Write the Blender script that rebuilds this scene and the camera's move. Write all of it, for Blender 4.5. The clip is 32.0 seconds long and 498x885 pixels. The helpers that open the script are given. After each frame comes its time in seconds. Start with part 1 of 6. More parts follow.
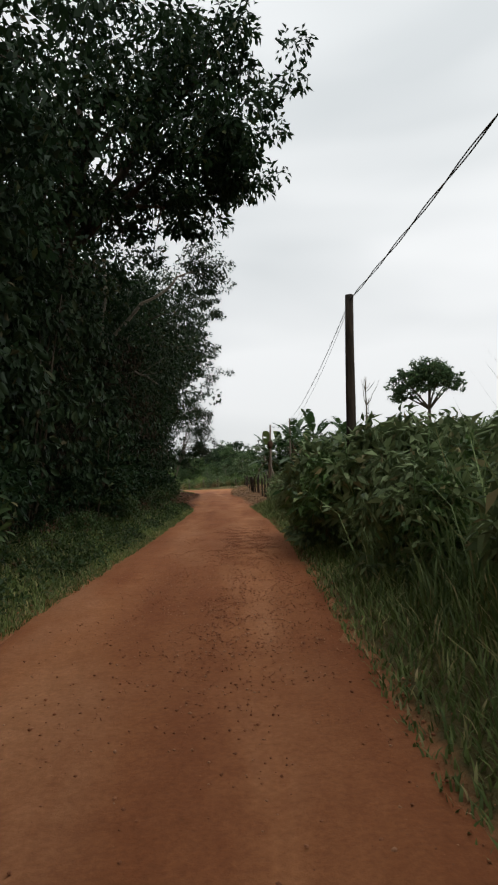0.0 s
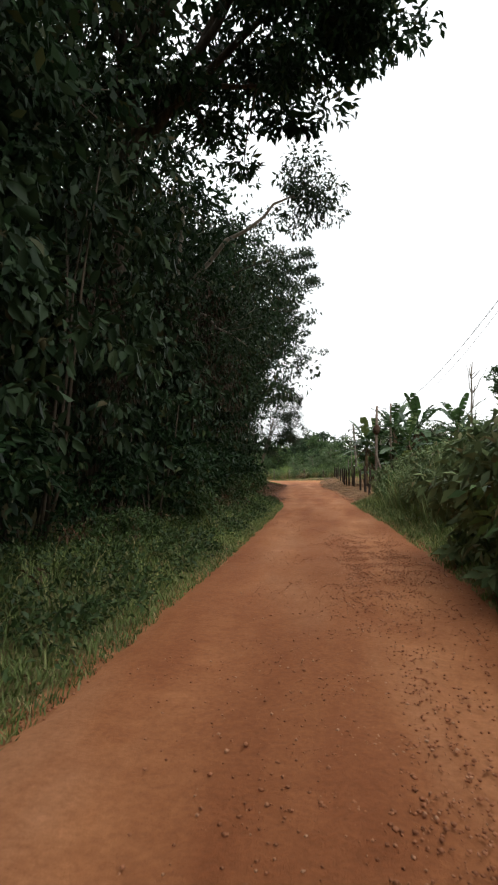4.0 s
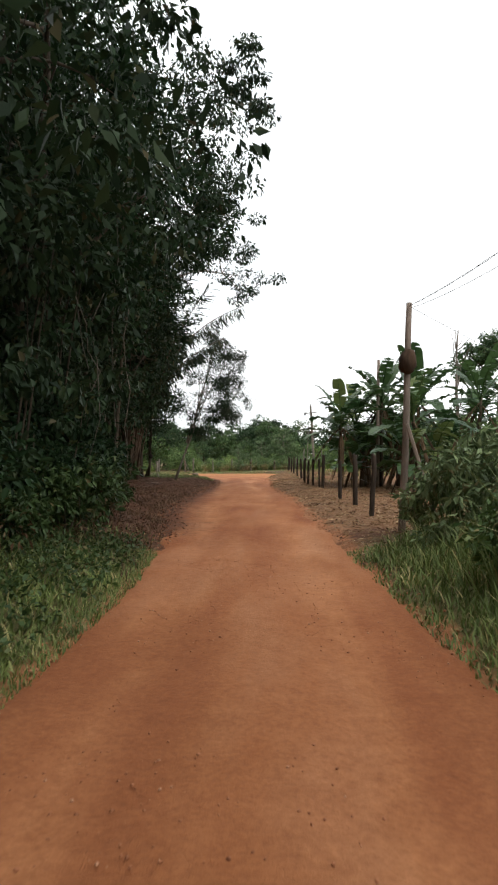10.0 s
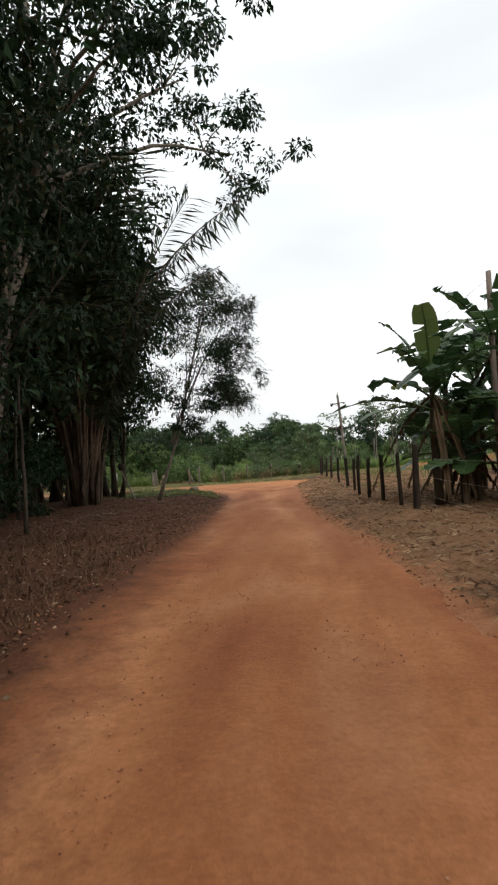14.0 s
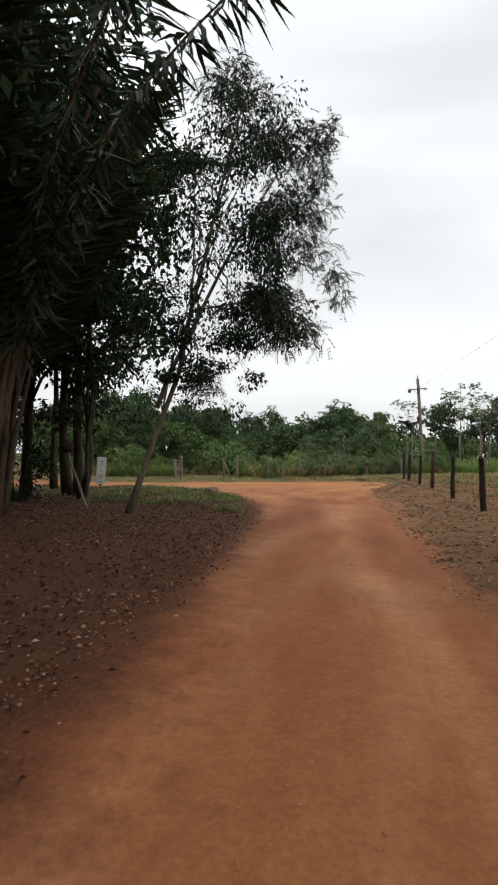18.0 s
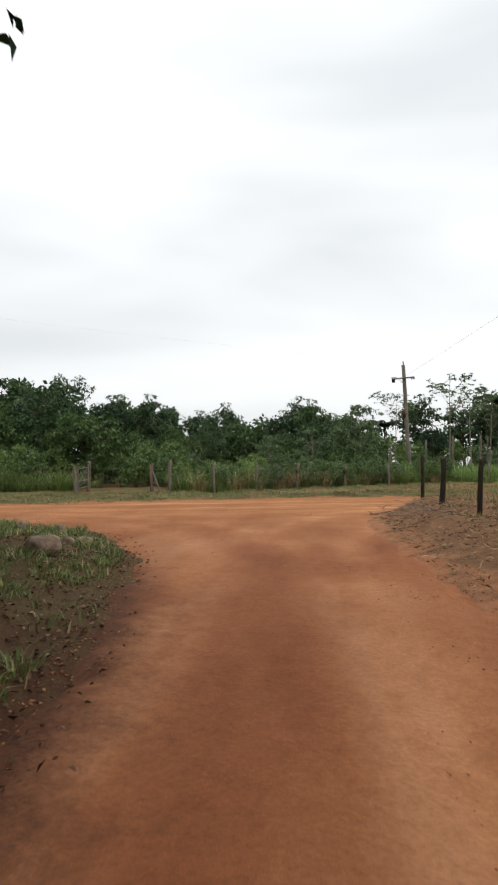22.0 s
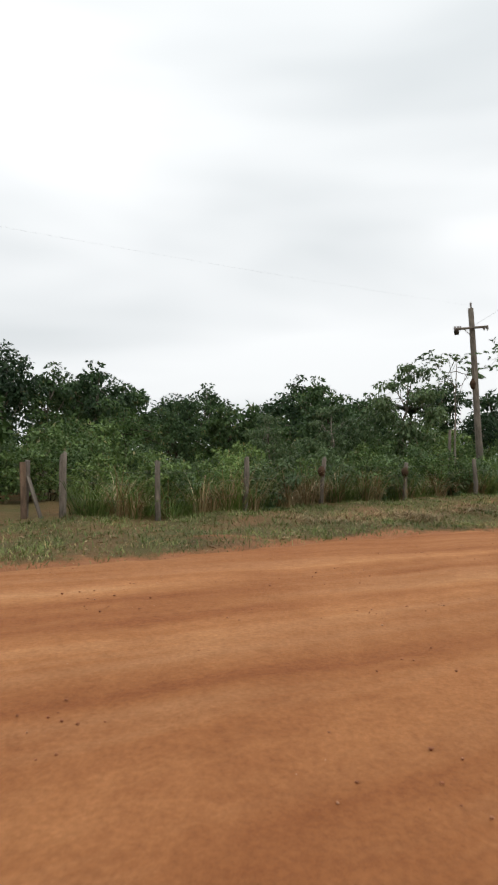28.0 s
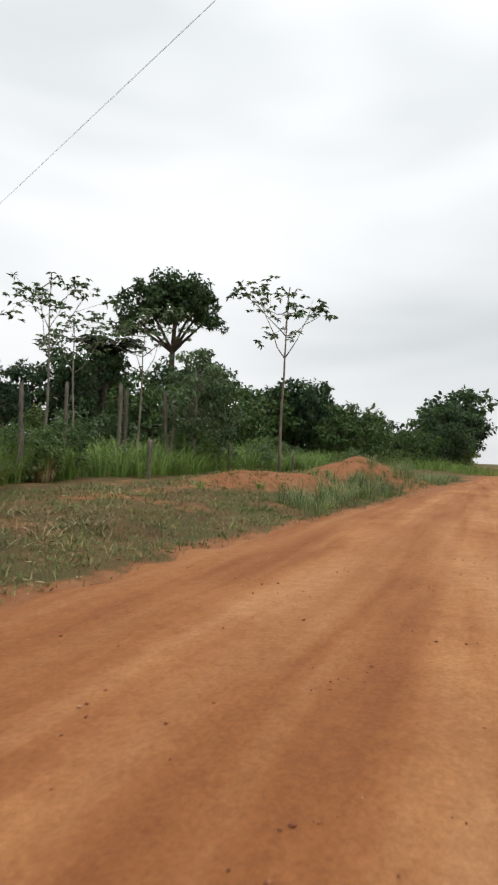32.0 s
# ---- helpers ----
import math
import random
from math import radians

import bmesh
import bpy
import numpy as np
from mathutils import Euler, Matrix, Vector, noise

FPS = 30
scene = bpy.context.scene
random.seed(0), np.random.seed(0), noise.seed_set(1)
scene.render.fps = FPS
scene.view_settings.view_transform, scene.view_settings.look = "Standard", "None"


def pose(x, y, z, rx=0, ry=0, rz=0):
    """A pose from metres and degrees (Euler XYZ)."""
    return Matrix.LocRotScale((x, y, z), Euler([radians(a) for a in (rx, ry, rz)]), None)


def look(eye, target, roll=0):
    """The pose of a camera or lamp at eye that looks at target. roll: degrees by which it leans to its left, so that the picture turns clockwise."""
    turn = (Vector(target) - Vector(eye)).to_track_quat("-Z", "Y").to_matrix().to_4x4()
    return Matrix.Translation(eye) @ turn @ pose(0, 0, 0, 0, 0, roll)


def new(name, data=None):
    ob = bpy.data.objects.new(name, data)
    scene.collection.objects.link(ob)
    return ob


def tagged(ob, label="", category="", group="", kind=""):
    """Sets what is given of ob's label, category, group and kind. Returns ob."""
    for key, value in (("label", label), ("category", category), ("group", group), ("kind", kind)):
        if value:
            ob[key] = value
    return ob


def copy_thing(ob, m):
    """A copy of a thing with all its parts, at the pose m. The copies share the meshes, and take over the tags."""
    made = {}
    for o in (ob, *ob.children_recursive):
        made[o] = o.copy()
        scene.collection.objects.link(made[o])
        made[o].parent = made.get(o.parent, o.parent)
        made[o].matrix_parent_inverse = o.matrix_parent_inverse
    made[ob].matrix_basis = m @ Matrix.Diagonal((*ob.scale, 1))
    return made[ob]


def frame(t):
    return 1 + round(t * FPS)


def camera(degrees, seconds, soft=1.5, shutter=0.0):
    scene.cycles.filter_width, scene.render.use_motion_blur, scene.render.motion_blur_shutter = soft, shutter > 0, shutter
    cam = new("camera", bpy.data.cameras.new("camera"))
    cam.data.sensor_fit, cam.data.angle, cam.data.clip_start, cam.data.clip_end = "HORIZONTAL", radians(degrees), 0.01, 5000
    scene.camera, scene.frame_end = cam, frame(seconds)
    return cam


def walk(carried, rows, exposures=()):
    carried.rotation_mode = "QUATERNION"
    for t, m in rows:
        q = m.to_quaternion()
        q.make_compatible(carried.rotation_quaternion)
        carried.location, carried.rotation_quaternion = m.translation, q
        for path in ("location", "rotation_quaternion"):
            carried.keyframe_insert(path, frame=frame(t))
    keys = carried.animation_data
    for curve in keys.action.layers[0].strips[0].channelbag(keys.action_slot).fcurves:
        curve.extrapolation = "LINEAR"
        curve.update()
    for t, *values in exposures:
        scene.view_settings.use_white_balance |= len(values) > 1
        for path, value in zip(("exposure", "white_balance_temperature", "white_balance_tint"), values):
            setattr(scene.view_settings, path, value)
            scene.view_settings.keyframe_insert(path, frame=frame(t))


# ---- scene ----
# x to the right, y along the lane, z up; the lane runs north to a junction with a wider dirt road
cam = camera(46.0, 32.0, soft=2.2, shutter=0.15)
PATH = [  # seconds, x, y, z, yaw, pitch, roll
    (0.0, 0.000, 0.000, 1.325, -0.00, 3.45, -1.65),
    (0.5, -0.010, 0.128, 1.317, 0.47, 3.69, -1.65),
    (1.0, -0.008, 0.347, 1.317, 1.52, 3.70, -1.54),
    (1.5, -0.034, 0.697, 1.333, 3.21, 3.63, -1.49),
    (2.0, -0.136, 1.175, 1.300, 5.38, 3.34, -1.44),
    (2.5, -0.293, 1.803, 1.237, 7.68, 3.23, -0.78),
    (4.5, -0.798, 5.251, 1.302, 7.93, 2.56, 0.53),
    (5.0, -0.882, 6.199, 1.326, 7.07, 2.92, 0.84),
    (5.5, -0.926, 7.226, 1.304, 5.71, 2.89, 1.57),
    (6.0, -0.955, 8.365, 1.318, 4.80, 2.66, 1.20),
    (6.5, -0.933, 9.511, 1.333, 4.10, 2.22, 0.89),
    (7.0, -0.942, 10.622, 1.326, 3.72, 2.15, 1.38),
    (7.5, -0.930, 11.892, 1.368, 3.74, 1.67, 0.81),
    (8.0, -0.908, 13.247, 1.345, 4.13, 2.09, 0.21),
    (8.5, -0.901, 14.680, 1.336, 3.92, 1.84, 0.84),
    (9.0, -0.922, 16.158, 1.326, 3.92, 1.85, 0.13),
    (9.5, -0.944, 17.629, 1.307, 3.64, 1.68, -0.03),
    (10.0, -0.943, 19.041, 1.282, 3.47, 1.73, 0.90),
    (10.5, -0.997, 20.410, 1.295, 4.32, 1.74, -0.35),
    (11.0, -1.035, 21.713, 1.247, 4.83, 0.71, -1.60),
    (11.5, -1.133, 23.065, 1.240, 5.00, 0.90, -1.82),
    (12.0, -1.224, 24.488, 1.271, 5.07, 1.26, -2.60),
    (12.5, -1.312, 25.943, 1.216, 5.12, 1.21, -3.45),
    (13.0, -1.435, 27.452, 1.262, 5.29, 1.85, -3.84),
    (13.5, -1.576, 28.944, 1.252, 5.07, 2.13, -3.49),
    (15.5, -1.855, 34.221, 1.262, 7.36, 2.49, 0.58),
    (16.0, -2.011, 35.464, 1.267, 8.43, 1.91, 0.80),
    (16.5, -2.185, 36.756, 1.256, 9.44, 1.26, 0.90),
    (17.0, -2.344, 38.070, 1.270, 10.00, 1.32, 1.38),
    (17.5, -2.488, 39.435, 1.244, 10.30, 1.32, 1.22),
    (18.0, -2.635, 40.788, 1.278, 10.42, 1.46, 1.28),
    (18.5, -2.784, 42.082, 1.275, 10.29, 0.95, 1.78),
    (19.0, -2.929, 43.259, 1.230, 10.10, 1.72, 2.24),
    (19.5, -3.092, 44.457, 1.225, 9.58, 1.44, 2.50),
    (20.0, -3.208, 45.682, 1.267, 8.62, 1.51, 2.13),
    (20.5, -3.285, 46.928, 1.258, 7.53, 1.60, 2.55),
    (21.0, -3.381, 48.234, 1.281, 6.62, 1.97, 2.37),
    (21.5, -3.440, 49.498, 1.270, 6.35, 2.59, 0.49),
    (22.0, -3.559, 50.783, 1.312, 6.37, 2.07, 1.20),
    (22.5, -3.620, 51.954, 1.308, 6.56, 2.84, 1.21),
    (23.0, -3.680, 53.126, 1.326, 6.79, 2.91, 0.38),
    (23.5, -3.745, 54.315, 1.326, 7.00, 2.66, -0.44),
    (24.0, -3.823, 55.501, 1.355, 7.73, 2.34, -0.20),
    (24.5, -3.938, 56.587, 1.356, 8.59, 2.41, 0.04),
    (25.0, -4.052, 57.643, 1.356, 9.43, 2.27, -0.26),
    (25.5, -4.195, 58.686, 1.336, 10.30, 2.09, 0.20),
    (27.5, -4.802, 62.958, 1.275, 7.87, 2.03, 1.49),
    (28.0, -4.856, 64.079, 1.279, 5.41, 1.78, 1.07),
    (28.5, -4.810, 65.174, 1.300, 1.13, 0.99, 1.52),
    (29.0, -4.697, 66.238, 1.330, -3.81, 1.77, 1.36),
    (29.5, -4.476, 67.297, 1.361, -9.18, 1.62, 1.73),
    (30.0, -4.121, 68.325, 1.380, -14.62, 1.63, 2.30),
    (30.5, -3.618, 69.298, 1.333, -19.95, 1.42, 1.97),
    (31.0, -2.976, 70.230, 1.260, -25.35, 1.51, 2.52),
    (31.5, -2.197, 71.167, 1.259, -31.13, 1.28, 1.83),
    (32.0, -1.336, 72.076, 1.261, -37.29, 1.20, 2.14),
]
EXPOSURES = [(0.0, -0.74), (2.5, -0.72), (3.5, -0.5), (4.5, 0.02), (7.0, -0.02), (13.5, -0.35), (15.5, -0.52), (21.0, -0.55), (23.0, -0.5), (27.5, -0.6), (32.0, -0.6)]
walk(cam, [(t, pose(x, y, z, 90 + pitch, 0, yaw) @ pose(0, 0, 0, 0, 0, roll)) for t, x, y, z, yaw, pitch, roll in PATH], EXPOSURES)

# ---- light: an overcast sky and a weak, very wide sun ----
SUN_EL, SUN_AZ = radians(55), radians(150)
world = bpy.data.worlds.new("world")
scene.world = world
world.use_nodes = True
wn, wl = world.node_tree.nodes, world.node_tree.links
wn.clear()
w_out = wn.new("ShaderNodeOutputWorld")
w_bg = wn.new("ShaderNodeBackground")
w_bg.inputs["Strength"].default_value = 1.3
w_sky = wn.new("ShaderNodeTexSky")
w_sky.sky_type, w_sky.sun_disc, w_sky.sun_elevation, w_sky.sun_rotation = "NISHITA", False, SUN_EL, SUN_AZ
w_dim = wn.new("ShaderNodeMix")
w_dim.data_type, w_dim.blend_type = "RGBA", "MULTIPLY"
w_dim.inputs[0].default_value = 1.0
w_dim.inputs[7].default_value = (0.09, 0.09, 0.09, 1)
wl.new(w_sky.outputs["Color"], w_dim.inputs[6])
w_co = wn.new("ShaderNodeTexCoord")
w_map = wn.new("ShaderNodeMapping")
w_map.inputs["Scale"].default_value = (0.9, 0.9, 3.4)
wl.new(w_co.outputs["Generated"], w_map.inputs["Vector"])
w_noise = wn.new("ShaderNodeTexNoise")
w_noise.inputs["Scale"].default_value = 1.3
w_noise.inputs["Detail"].default_value = 3.0
w_noise.inputs["Roughness"].default_value = 0.45
w_noise.inputs["Distortion"].default_value = 0.25
wl.new(w_map.outputs["Vector"], w_noise.inputs["Vector"])
w_ramp = wn.new("ShaderNodeValToRGB")
w_ramp.color_ramp.elements[0].position, w_ramp.color_ramp.elements[0].color = 0.34, (0.685, 0.72, 0.735, 1)
w_ramp.color_ramp.elements[1].position, w_ramp.color_ramp.elements[1].color = 0.64, (0.985, 1.0, 1.005, 1)
wl.new(w_noise.outputs["Fac"], w_ramp.inputs["Fac"])
# cloud is brighter overhead than at the horizon
w_sep = wn.new("ShaderNodeSeparateXYZ")
wl.new(w_co.outputs["Generated"], w_sep.inputs["Vector"])
w_up = wn.new("ShaderNodeMapRange")
w_up.inputs["From Min"].default_value, w_up.inputs["From Max"].default_value = 0.0, 0.9
w_up.inputs["To Min"].default_value, w_up.inputs["To Max"].default_value = 1.10, 1.62
wl.new(w_sep.outputs["Z"], w_up.inputs["Value"])
w_mul = wn.new("ShaderNodeVectorMath")
w_mul.operation = "SCALE"
wl.new(w_ramp.outputs["Color"], w_mul.inputs[0])
wl.new(w_up.outputs["Result"], w_mul.inputs["Scale"])
w_mix = wn.new("ShaderNodeMix")
w_mix.data_type = "RGBA"
w_mix.inputs[0].default_value = 0.93
wl.new(w_dim.outputs[2], w_mix.inputs[6])
wl.new(w_mul.outputs["Vector"], w_mix.inputs[7])
wl.new(w_mix.outputs[2], w_bg.inputs["Color"])
wl.new(w_bg.outputs["Background"], w_out.inputs["Surface"])

sun_data = bpy.data.lights.new("sun", "SUN")
sun_data.energy, sun_data.angle, sun_data.color = 0.95, radians(25), (1.0, 0.97, 0.92)
sun = new("sun", sun_data)
sun.matrix_world = look((30 * math.sin(SUN_AZ), 30 * math.cos(SUN_AZ), 42), (0, 0, 0))


# ---- materials ----
def material(name, build):
    m = bpy.data.materials.new(name)
    m.use_nodes = True
    nt = m.node_tree
    bsdf = nt.nodes["Principled BSDF"]
    build(nt, bsdf)
    return m


def ramp(nt, fac, stops):
    r = nt.nodes.new("ShaderNodeValToRGB")
    els = r.color_ramp.elements
    while len(els) < len(stops):
        els.new(0.5)
    for e, (p, c) in zip(els, stops):
        e.position, e.color = p, (*c, 1)
    nt.links.new(fac, r.inputs["Fac"])
    return r.outputs["Color"]


def noise_of(nt, scale, detail=4.0, rough=0.55, vector=None, distort=0.0):
    n = nt.nodes.new("ShaderNodeTexNoise")
    n.inputs["Scale"].default_value, n.inputs["Detail"].default_value = scale, detail
    n.inputs["Roughness"].default_value, n.inputs["Distortion"].default_value = rough, distort
    if vector is None:
        g = nt.nodes.new("ShaderNodeNewGeometry")
        vector = g.outputs["Position"]
    nt.links.new(vector, n.inputs["Vector"])
    return n.outputs["Fac"]


def mixed(nt, fac, a, b, mode="MIX"):
    m = nt.nodes.new("ShaderNodeMix")
    m.data_type, m.blend_type = "RGBA", mode
    for value, slot in ((fac, 0), (a, 6), (b, 7)):
        if hasattr(value, "is_linked"):
            nt.links.new(value, m.inputs[slot])
        elif slot == 0:
            m.inputs[slot].default_value = value
        else:
            m.inputs[slot].default_value = (*value, 1)
    return m.outputs[2]


def bumped(nt, bsdf, height, strength, distance):
    b = nt.nodes.new("ShaderNodeBump")
    b.inputs["Strength"].default_value, b.inputs["Distance"].default_value = strength, distance
    nt.links.new(height, b.inputs["Height"])
    nt.links.new(b.outputs["Normal"], bsdf.inputs["Normal"])


def tone(c, k=0.95):
    return tuple(v * k for v in c)


def leafy(name, dark, light, odd, rough=0.45, odd_share=0.04, translucent=0.18, gloss=0.22, whole=False, vary=0.0):
    """Foliage: each leaf its own tone, a few of them old or dry; light comes through a little."""
    def build(nt, bsdf):
        geo = nt.nodes.new("ShaderNodeNewGeometry")
        info = nt.nodes.new("ShaderNodeObjectInfo")
        col = ramp(nt, info.outputs["Random"] if whole else geo.outputs["Random Per Island"], [(0.0, tone(dark)), (0.85 - odd_share, tone(light)), (0.96 - odd_share, tone(light)), (1.0, tone(odd))])
        patch = noise_of(nt, 0.55, 2.0)
        shade = ramp(nt, patch, [(0.3, (0.7, 0.7, 0.7)), (0.7, (1.25, 1.2, 1.1))])
        col = mixed(nt, 1.0, col, shade, "MULTIPLY")
        if vary:
            col = mixed(nt, 1.0, col, ramp(nt, info.outputs["Random"], [(0.0, (1 - vary, 1 - 0.9 * vary, 1 - 0.8 * vary)), (0.5, (1.0, 1.0, 1.0)), (1.0, (1 + vary, 1 + 0.8 * vary, 1 + 0.3 * vary))]), "MULTIPLY")
        nt.links.new(col, bsdf.inputs["Base Color"])
        bsdf.inputs["Roughness"].default_value = rough
        bsdf.inputs["Specular IOR Level"].default_value = gloss
        tr = nt.nodes.new("ShaderNodeBsdfTranslucent")
        nt.links.new(col, tr.inputs["Color"])
        mx = nt.nodes.new("ShaderNodeMixShader")
        mx.inputs[0].default_value = translucent
        out = nt.nodes["Material Output"]
        nt.links.new(bsdf.outputs[0], mx.inputs[1])
        nt.links.new(tr.outputs[0], mx.inputs[2])
        nt.links.new(mx.outputs[0], out.inputs["Surface"])
    return material(name, build)


def woody(name, dark, light, scale=14.0, rough=0.9, bump=0.6):
    def build(nt, bsdf):
        co = nt.nodes.new("ShaderNodeTexCoord")
        mp = nt.nodes.new("ShaderNodeMapping")
        mp.inputs["Scale"].default_value = (1, 1, 0.18)
        nt.links.new(co.outputs["Object"], mp.inputs["Vector"])
        grain = noise_of(nt, scale, 6.0, 0.6, mp.outputs["Vector"], 0.4)
        stain = noise_of(nt, 1.3, 3.0)
        col = ramp(nt, grain, [(0.3, tone(dark)), (0.7, tone(light))])
        col = mixed(nt, 1.0, col, ramp(nt, stain, [(0.3, (0.65, 0.65, 0.62)), (0.7, (1.15, 1.1, 1.05))]), "MULTIPLY")
        info = nt.nodes.new("ShaderNodeObjectInfo")
        col = mixed(nt, 1.0, col, ramp(nt, info.outputs["Random"], [(0.0, (0.75, 0.75, 0.75)), (1.0, (1.2, 1.2, 1.2))]), "MULTIPLY")
        nt.links.new(col, bsdf.inputs["Base Color"])
        bsdf.inputs["Roughness"].default_value = rough
        bsdf.inputs["Specular IOR Level"].default_value = 0.2
        bumped(nt, bsdf, grain, bump, 0.02)
    return material(name, build)


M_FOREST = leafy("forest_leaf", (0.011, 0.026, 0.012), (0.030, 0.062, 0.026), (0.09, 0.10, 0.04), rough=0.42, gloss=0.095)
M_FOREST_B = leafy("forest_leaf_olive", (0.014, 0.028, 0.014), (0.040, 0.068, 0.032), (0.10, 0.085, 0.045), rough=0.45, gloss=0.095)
M_EUCA = leafy("grey_green_leaf", (0.0306, 0.0422, 0.0272), (0.0666, 0.085, 0.0558), (0.0816, 0.0748, 0.0476), 0.4, gloss=0.12)
M_SHRUB = leafy("shrub_leaf", (0.045, 0.090, 0.028), (0.115, 0.195, 0.062), (0.26, 0.22, 0.10), 0.45, 0.05)
M_BUSH = leafy("bush_leaf", (0.072, 0.132, 0.046), (0.19, 0.29, 0.105), (0.276, 0.253, 0.127), 0.45, 0.05, vary=0.35)
M_HERB = leafy("herb_leaf", (0.026, 0.052, 0.017), (0.075, 0.125, 0.042), (0.16, 0.13, 0.06), 0.5, 0.06)
M_WEED = leafy("weed_leaf", (0.085, 0.13, 0.055), (0.22, 0.29, 0.135), (0.34, 0.28, 0.15), 0.5, 0.08)
M_FAR = leafy("far_leaf", (0.030, 0.062, 0.030), (0.072, 0.13, 0.056), (0.13, 0.13, 0.06), 0.5, vary=0.45)
M_YOUNG = leafy("young_tree_leaf", (0.066, 0.118, 0.050), (0.17, 0.25, 0.115), (0.26, 0.27, 0.17), 0.35)
M_PALM = leafy("palm_leaflet", (0.0204, 0.0306, 0.0163), (0.0476, 0.0612, 0.0306), (0.1224, 0.0952, 0.0476), 0.4, gloss=0.12)
M_GRASS = leafy("grass_blade", (0.084, 0.129, 0.0358), (0.202, 0.263, 0.084), (0.515, 0.414, 0.213), 0.5, 0.14)
M_REED = leafy("weed_grass_blade", (0.1, 0.156, 0.0562), (0.25, 0.338, 0.144), (0.5, 0.425, 0.237), 0.5, 0.07, 0.25)
M_GREEN_GRASS = leafy("tall_grass_blade", (0.085, 0.135, 0.034), (0.19, 0.27, 0.08), (0.38, 0.31, 0.15), 0.45, 0.06, 0.35)
M_GUINEA = leafy("guinea_grass_blade", (0.13, 0.22, 0.05), (0.26, 0.40, 0.105), (0.42, 0.40, 0.18), 0.45, 0.05, 0.35)
M_HAY = leafy("hay", (0.16, 0.10, 0.05), (0.42, 0.31, 0.17), (0.62, 0.52, 0.34), 0.7, 0.2, 0.1)
M_STRAW = leafy("straw", (0.17, 0.092, 0.047), (0.33, 0.212, 0.115), (0.52, 0.41, 0.26), 0.7, 0.2, 0.1)
M_LITTER = leafy("dead_leaf", (0.055, 0.026, 0.015), (0.17, 0.092, 0.052), (0.40, 0.30, 0.20), 0.65, 0.15, 0.1)
M_WITHERED = leafy("withered_herb", (0.0562, 0.03, 0.018), (0.158, 0.09, 0.0525), (0.225, 0.18, 0.0975), 0.7, 0.1, 0.1)
M_BANANA = leafy("banana_leaf", (0.032, 0.074, 0.028), (0.075, 0.135, 0.048), (0.18, 0.22, 0.07), 0.3, 0.08, 0.3, whole=True)
M_BANANA_DRY = leafy("dry_banana_leaf", (0.05, 0.032, 0.018), (0.12, 0.078, 0.044), (0.18, 0.12, 0.07), 0.8, 0.1, 0.1, whole=True)
M_BARK = woody("bark", (0.035, 0.027, 0.020), (0.12, 0.095, 0.07))
M_PALE_BARK = woody("pale_bark", (0.16, 0.135, 0.11), (0.38, 0.34, 0.285))
M_POST = woody("dark_post_wood", (0.018, 0.014, 0.011), (0.062, 0.046, 0.035), 20)
M_GREY_WOOD = woody("weathered_grey_wood", (0.10, 0.086, 0.074), (0.26, 0.225, 0.19), 22)
M_POLE = woody("pole_wood", (0.06, 0.042, 0.03), (0.19, 0.13, 0.09), 16)
M_POLE_PALE = woody("bleached_pole_wood", (0.16, 0.12, 0.10), (0.38, 0.31, 0.26), 16)
M_NEST = woody("termite_nest_earth", (0.045, 0.028, 0.018), (0.115, 0.07, 0.045), 9, 0.95, 1.0)
M_STEM = woody("banana_stem_skin", (0.035, 0.028, 0.018), (0.11, 0.085, 0.05), 9, 0.6)


def build_wire(nt, bsdf):
    bsdf.inputs["Base Color"].default_value = (0.03, 0.03, 0.032, 1)
    bsdf.inputs["Roughness"].default_value = 0.55


M_WIRE = material("cable_rubber", build_wire)


def build_barbed(nt, bsdf):
    col = ramp(nt, noise_of(nt, 9, 3), [(0.3, (0.12, 0.09, 0.07)), (0.7, (0.3, 0.29, 0.28))])
    nt.links.new(col, bsdf.inputs["Base Color"])
    bsdf.inputs["Metallic"].default_value = 0.6
    bsdf.inputs["Roughness"].default_value = 0.6


M_BARBED = material("barbed_wire_steel", build_barbed)


def build_white(nt, bsdf):
    col = ramp(nt, noise_of(nt, 5, 4), [(0.3, (0.74, 0.73, 0.7)), (0.7, (0.88, 0.88, 0.86))])
    nt.links.new(col, bsdf.inputs["Base Color"])
    bsdf.inputs["Roughness"].default_value = 0.6


M_WHITE = material("white_sign_paint", build_white)


def build_ceramic(nt, bsdf):
    bsdf.inputs["Base Color"].default_value = (0.22, 0.2, 0.19, 1)
    bsdf.inputs["Roughness"].default_value = 0.3


M_CERAMIC = material("insulator_ceramic", build_ceramic)


def build_stone(nt, bsdf):
    col = ramp(nt, noise_of(nt, 7, 6), [(0.3, (0.10, 0.06, 0.038)), (0.7, (0.32, 0.23, 0.16))])
    nt.links.new(col, bsdf.inputs["Base Color"])
    bsdf.inputs["Roughness"].default_value = 0.9
    bumped(nt, bsdf, noise_of(nt, 18, 5), 0.6, 0.02)


M_STONE = material("stone", build_stone)


def build_gravel(nt, bsdf):
    geo = nt.nodes.new("ShaderNodeNewGeometry")
    col = ramp(nt, geo.outputs["Random Per Island"], [(0.0, (0.24, 0.088, 0.038)), (0.75, (0.42, 0.165, 0.075)), (1.0, (0.52, 0.28, 0.16))])
    nt.links.new(col, bsdf.inputs["Base Color"])
    bsdf.inputs["Roughness"].default_value = 0.9


M_GRAVEL = material("gravel", build_gravel)


